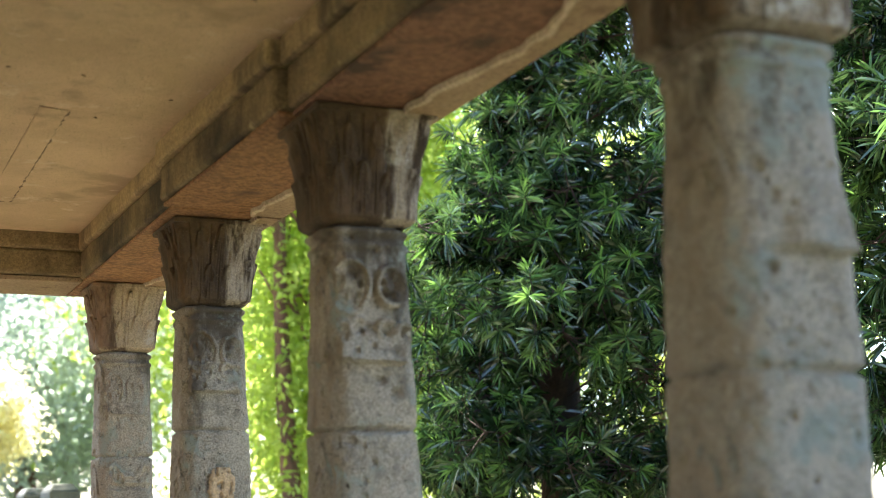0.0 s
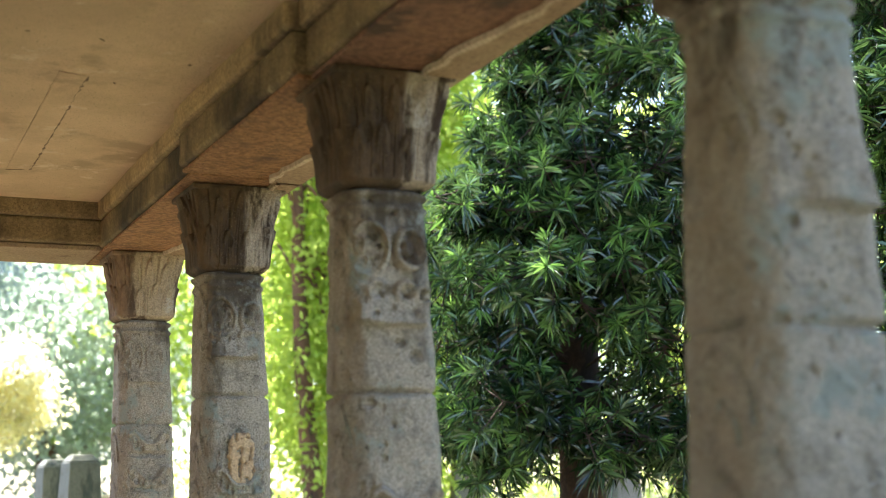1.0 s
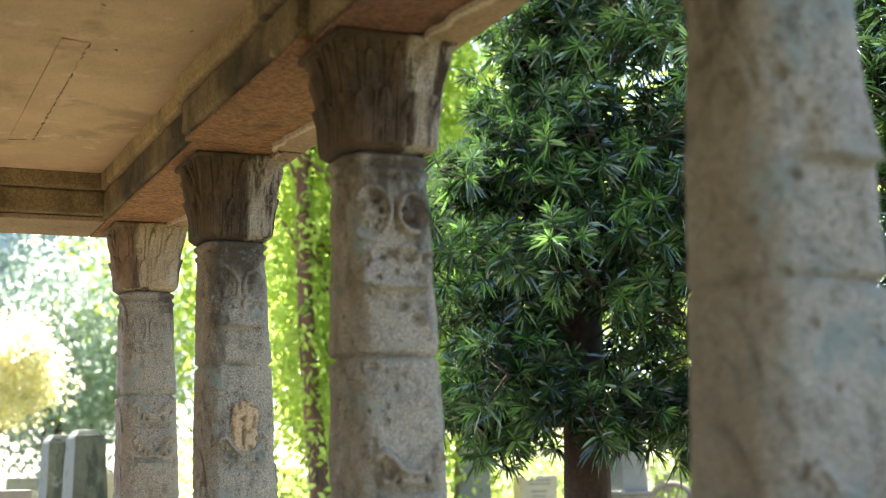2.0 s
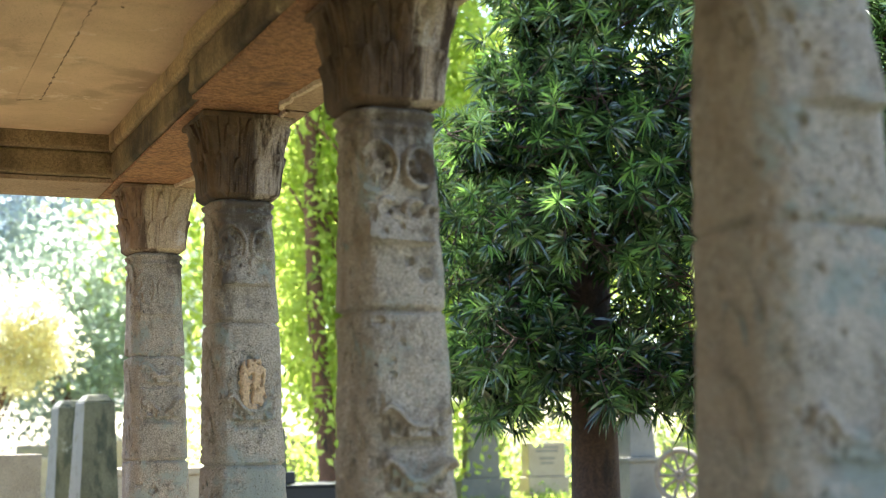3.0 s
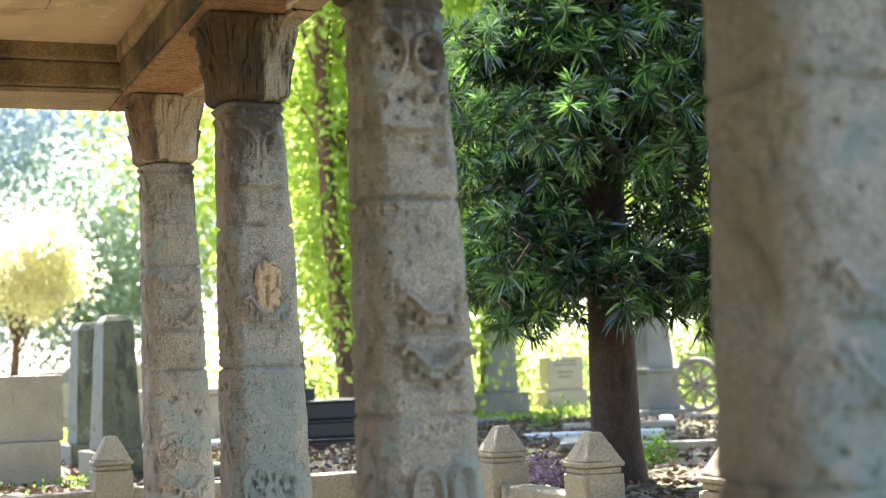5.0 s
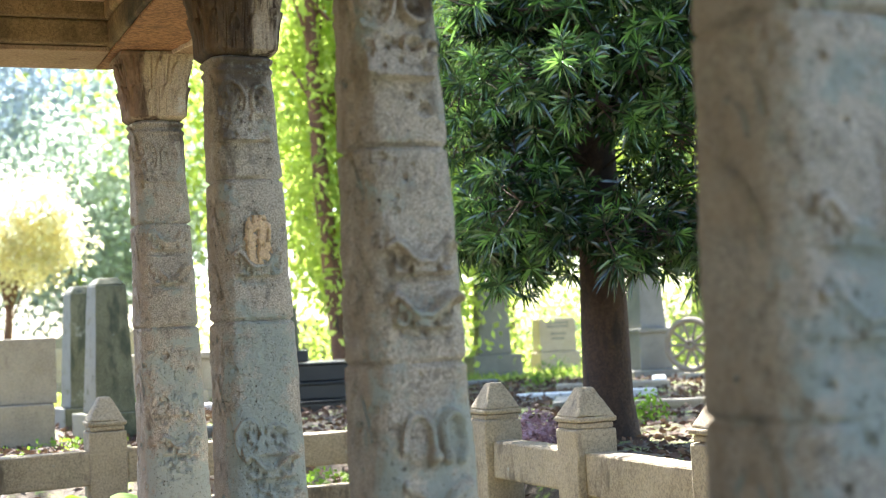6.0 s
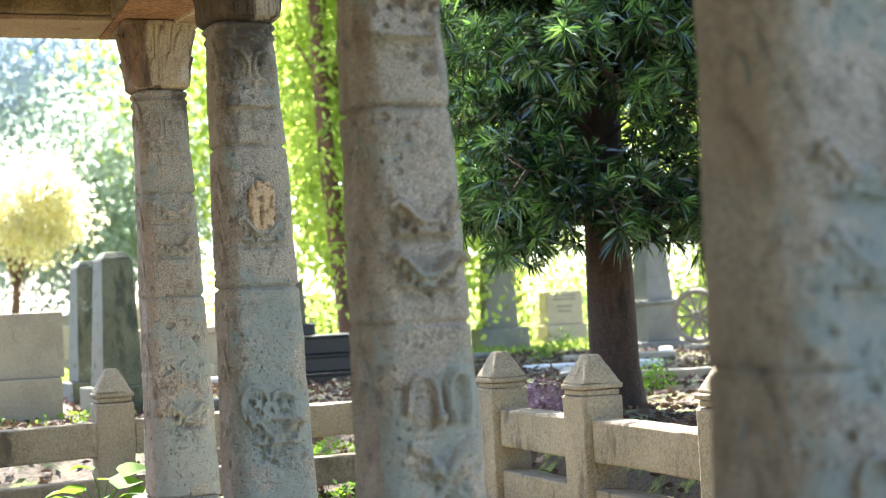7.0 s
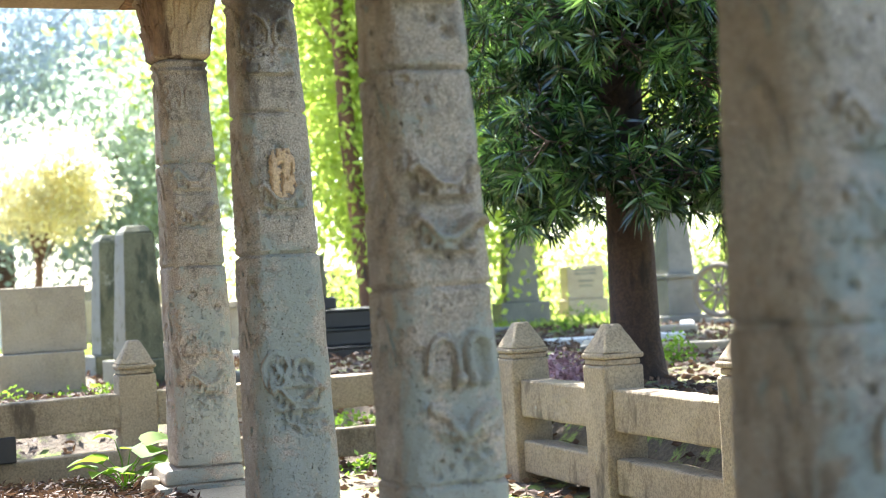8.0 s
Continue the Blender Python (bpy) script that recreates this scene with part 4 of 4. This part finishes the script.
# pale plaster repair on the third column
mend = bmesh.new()
bmesh.ops.create_grid(mend, x_segments=22, y_segments=34, size=0.5)
gone = []
for v in mend.verts:
    x, z = v.co.x * 0.115, v.co.y * 0.21
    r = ((x / 0.052) ** 4 + (z / 0.098) ** 4) ** 0.25 + 0.17 * noise.noise(Vector((x * 34, z * 34, 3)))
    hole = noise.noise(Vector((x * 70, z * 38, 8.3))) > 0.33
    if r > 1.08:
        gone.append(v)
    v.co = Vector((x, -0.012 * max(0, min(1, (1.08 - r) * 5)) + (0.024 if hole else 0) + 0.004 * noise.noise(Vector((x * 60, z * 60, 1))), z))
bmesh.ops.delete(mend, geom=gone, context="VERTS")
mend = tagged(part("plaster_patch", mend, TANPATCH, None, "", True), "tan pitted plaster repair patch on a column", "patch")
mend.matrix_basis = pose(0.138, 5.312, 1.77)


# ---- ground cover ----
def scatter(name, label, category, material, points, rng, length, width, up, curl=0.25):
    n = len(points)
    way = rng.normal(size=(n, 3)) * np.array([1, 1, 0.25]) + np.array([0, 0, up])
    v, f = leaves(rng, points, way, length * rng.uniform(0.6, 1.3, n), width * rng.uniform(0.7, 1.3, n), curl)
    return tagged(piece(name, mesh_of(name, v, f, material)), label, category, kind="stuff")


rng = np.random.default_rng(77)
p = np.stack([rng.uniform(-2.6, 0.1, 9000), rng.uniform(5.6, 8.6, 9000)], -1)
z = np.where(p[:, 1] < 7.75, 0.305, 0.02 + 0.29 * np.clip((9.3 - p[:, 1]) / 1.4, 0, 1))
scatter("leaf_litter", "dry brown fallen leaves heaped on the pavilion floor", "leaf litter", LITTER, np.column_stack([p, z + rng.uniform(0, 0.05, len(p))]), rng, 0.062, 0.019, 0.1)
p = np.stack([rng.uniform(-3, 10, 26000), rng.uniform(3.0, 18.5, 26000)], -1)
p = p[(p[:, 0] > 0.5) | (p[:, 1] > 8.2)]
scatter("leaf_litter", "dry brown fallen leaves scattered on cemetery earth", "leaf litter", LITTER, np.column_stack([p, ground_z(p[:, 0], p[:, 1]) + rng.uniform(0.0, 0.04, len(p))]), rng, 0.085, 0.04, 0.1)
p = np.stack([rng.normal(3.12, 0.22, 1100), rng.normal(9.2, 0.22, 1100)], -1)
hh = 0.28 * np.exp(-((p[:, 0] - 3.12) ** 2 + (p[:, 1] - 9.2) ** 2) / 0.12)
scatter("purple_plant", "low purple-leaved ground plant by the tree", "plant", PURPLE, np.column_stack([p, ground_z(p[:, 0], p[:, 1]) + hh * rng.uniform(0.2, 1.0, len(p))]), rng, 0.06, 0.03, 0.5)
p = np.stack([rng.uniform(-14, 26, 56000), rng.uniform(18.6, 36, 56000)], -1)
keep = np.sin(p[:, 0] * 0.8 + 2) + np.sin(p[:, 1] * 0.6 + p[:, 0] * 0.3) > -0.9
p = p[keep]
scatter("grass", "bright sunlit grass and low weeds between graves", "grass", GRASS, np.column_stack([p, ground_z(p[:, 0], p[:, 1])]), rng, 0.20, 0.035, 1.4, 0.4)


def shrub(x, y, r, h, n, mat, label, seed, leaf=0.07):
    rg = np.random.default_rng(seed)
    z = float(ground_z(np.array(x), np.array(y)))
    g = thing("weed_plant", (x, y, z), label, "plant", "weeds")
    pts = rg.normal(size=(n, 3)) * np.array([r, r, 0]) * 0.5
    pts[:, 2] = h * rg.uniform(0.08, 1, n) * np.exp(-(pts[:, 0] ** 2 + pts[:, 1] ** 2) / (r * r))
    v, f = leaves(rg, pts, rg.normal(size=(n, 3)) + np.array([0, 0, 0.5]), leaf * rg.uniform(0.6, 1.3, n), 0.5 * leaf * rg.uniform(0.7, 1.3, n), 0.5)
    piece("foliage", mesh_of("foliage", v, f, mat), g)
    stems = [tube([(0.3 * q[0], 0.3 * q[1], -0.05), tuple(0.7 * q), tuple(q)], [0.006, 0.004, 0.002], 4) for q in pts[:6]]
    for v, f in stems:
        piece("stem", mesh_of("stem", v, f, WEED, True), g)


for i, (x, y, r, h, n) in enumerate([(7.0, 17.0, 0.22, 0.34, 120), (8.2, 18.9, 0.3, 0.38, 160), (4.9, 10.6, 0.22, 0.28, 160), (2.0, 10.6, 0.3, 0.16, 120), (0.4, 12.6, 0.5, 0.12, 70), (-0.5, 12.3, 0.4, 0.14, 60), (1.75, 9.4, 0.25, 0.14, 110), (7.0, 24.5, 1.4, 2.2, 1500), (9.0, 26.0, 1.6, 2.4, 1600), (11.5, 25.0, 1.5, 2.3, 1600), (14.0, 24.0, 1.5, 2.2, 1500), (4.6, 25.0, 1.3, 2.0, 1300), (16.5, 26.0, 1.5, 2.2, 1300), (10.2, 29.5, 2.0, 3.6, 2200), (13.2, 30.0, 2.0, 3.8, 2200), (16.4, 30.0, 2.0, 3.6, 2000)]):
    shrub(x, y, r, h, n, WEED if i < 7 else LEAF_LIME, "bright green leafy weed between graves", 500 + i, 0.06 if i < 7 else 0.13)


def heart_leaf(length):
    """A heart-shaped leaf, folded a little along its midrib, in its own plane."""
    n = 9
    v, f = [], []
    for i in range(n):
        t = i / (n - 1)
        w = 0.52 * length * (math.sin(math.pi * t ** 0.62) ** 0.9) + 1e-4
        z = 0.10 * length * math.sin(t * 2.6) - 0.25 * length * t * t
        back_ = -0.10 * length if 0 < i < 3 else 0
        v += [(-w, t * length + back_, z + 0.22 * w), (0, t * length, z), (w, t * length + back_, z + 0.22 * w)]
    for i in range(n - 1):
        a = i * 3
        f += [(a, a + 1, a + 4, a + 3), (a + 1, a + 2, a + 5, a + 4)]
    return np.array(v), np.array(f)


def sapling():
    g = thing("sapling", (-0.19, 7.62, 0.30), "young plant with bright heart-shaped green leaves in litter", "plant")
    spots = [((-0.13, -0.05, 0.15), 100, 0.15), ((0.07, -0.08, 0.17), -60, 0.16), ((-0.05, 0.02, 0.27), 60, 0.10), ((0.11, 0.02, 0.22), -75, 0.17), ((-0.03, -0.12, 0.12), 170, 0.12), ((0.09, -0.10, 0.13), -130, 0.13), ((-0.08, 0.06, 0.16), 80, 0.12), ((0.02, -0.06, 0.22), 190, 0.10), ((0.03, -0.10, 0.09), -170, 0.14), ((-0.10, -0.10, 0.10), 140, 0.13), ((0.13, -0.05, 0.10), -100, 0.14), ((-0.15, 0.04, 0.11), 70, 0.12)]
    for q, turn, size in spots:
        v, f = tube([(0, 0, -0.03), (q[0] * 0.4, q[1] * 0.4, q[2] * 0.6), q], [0.006, 0.004, 0.002], 5)
        piece("stem", mesh_of("stem", v, f, WEED, True), g)
        v, f = heart_leaf(size * 1.25)
        piece("leaf", mesh_of("leaf", v, f, WEED, True), g, "", pose(*q, 12, 8, turn))


sapling()
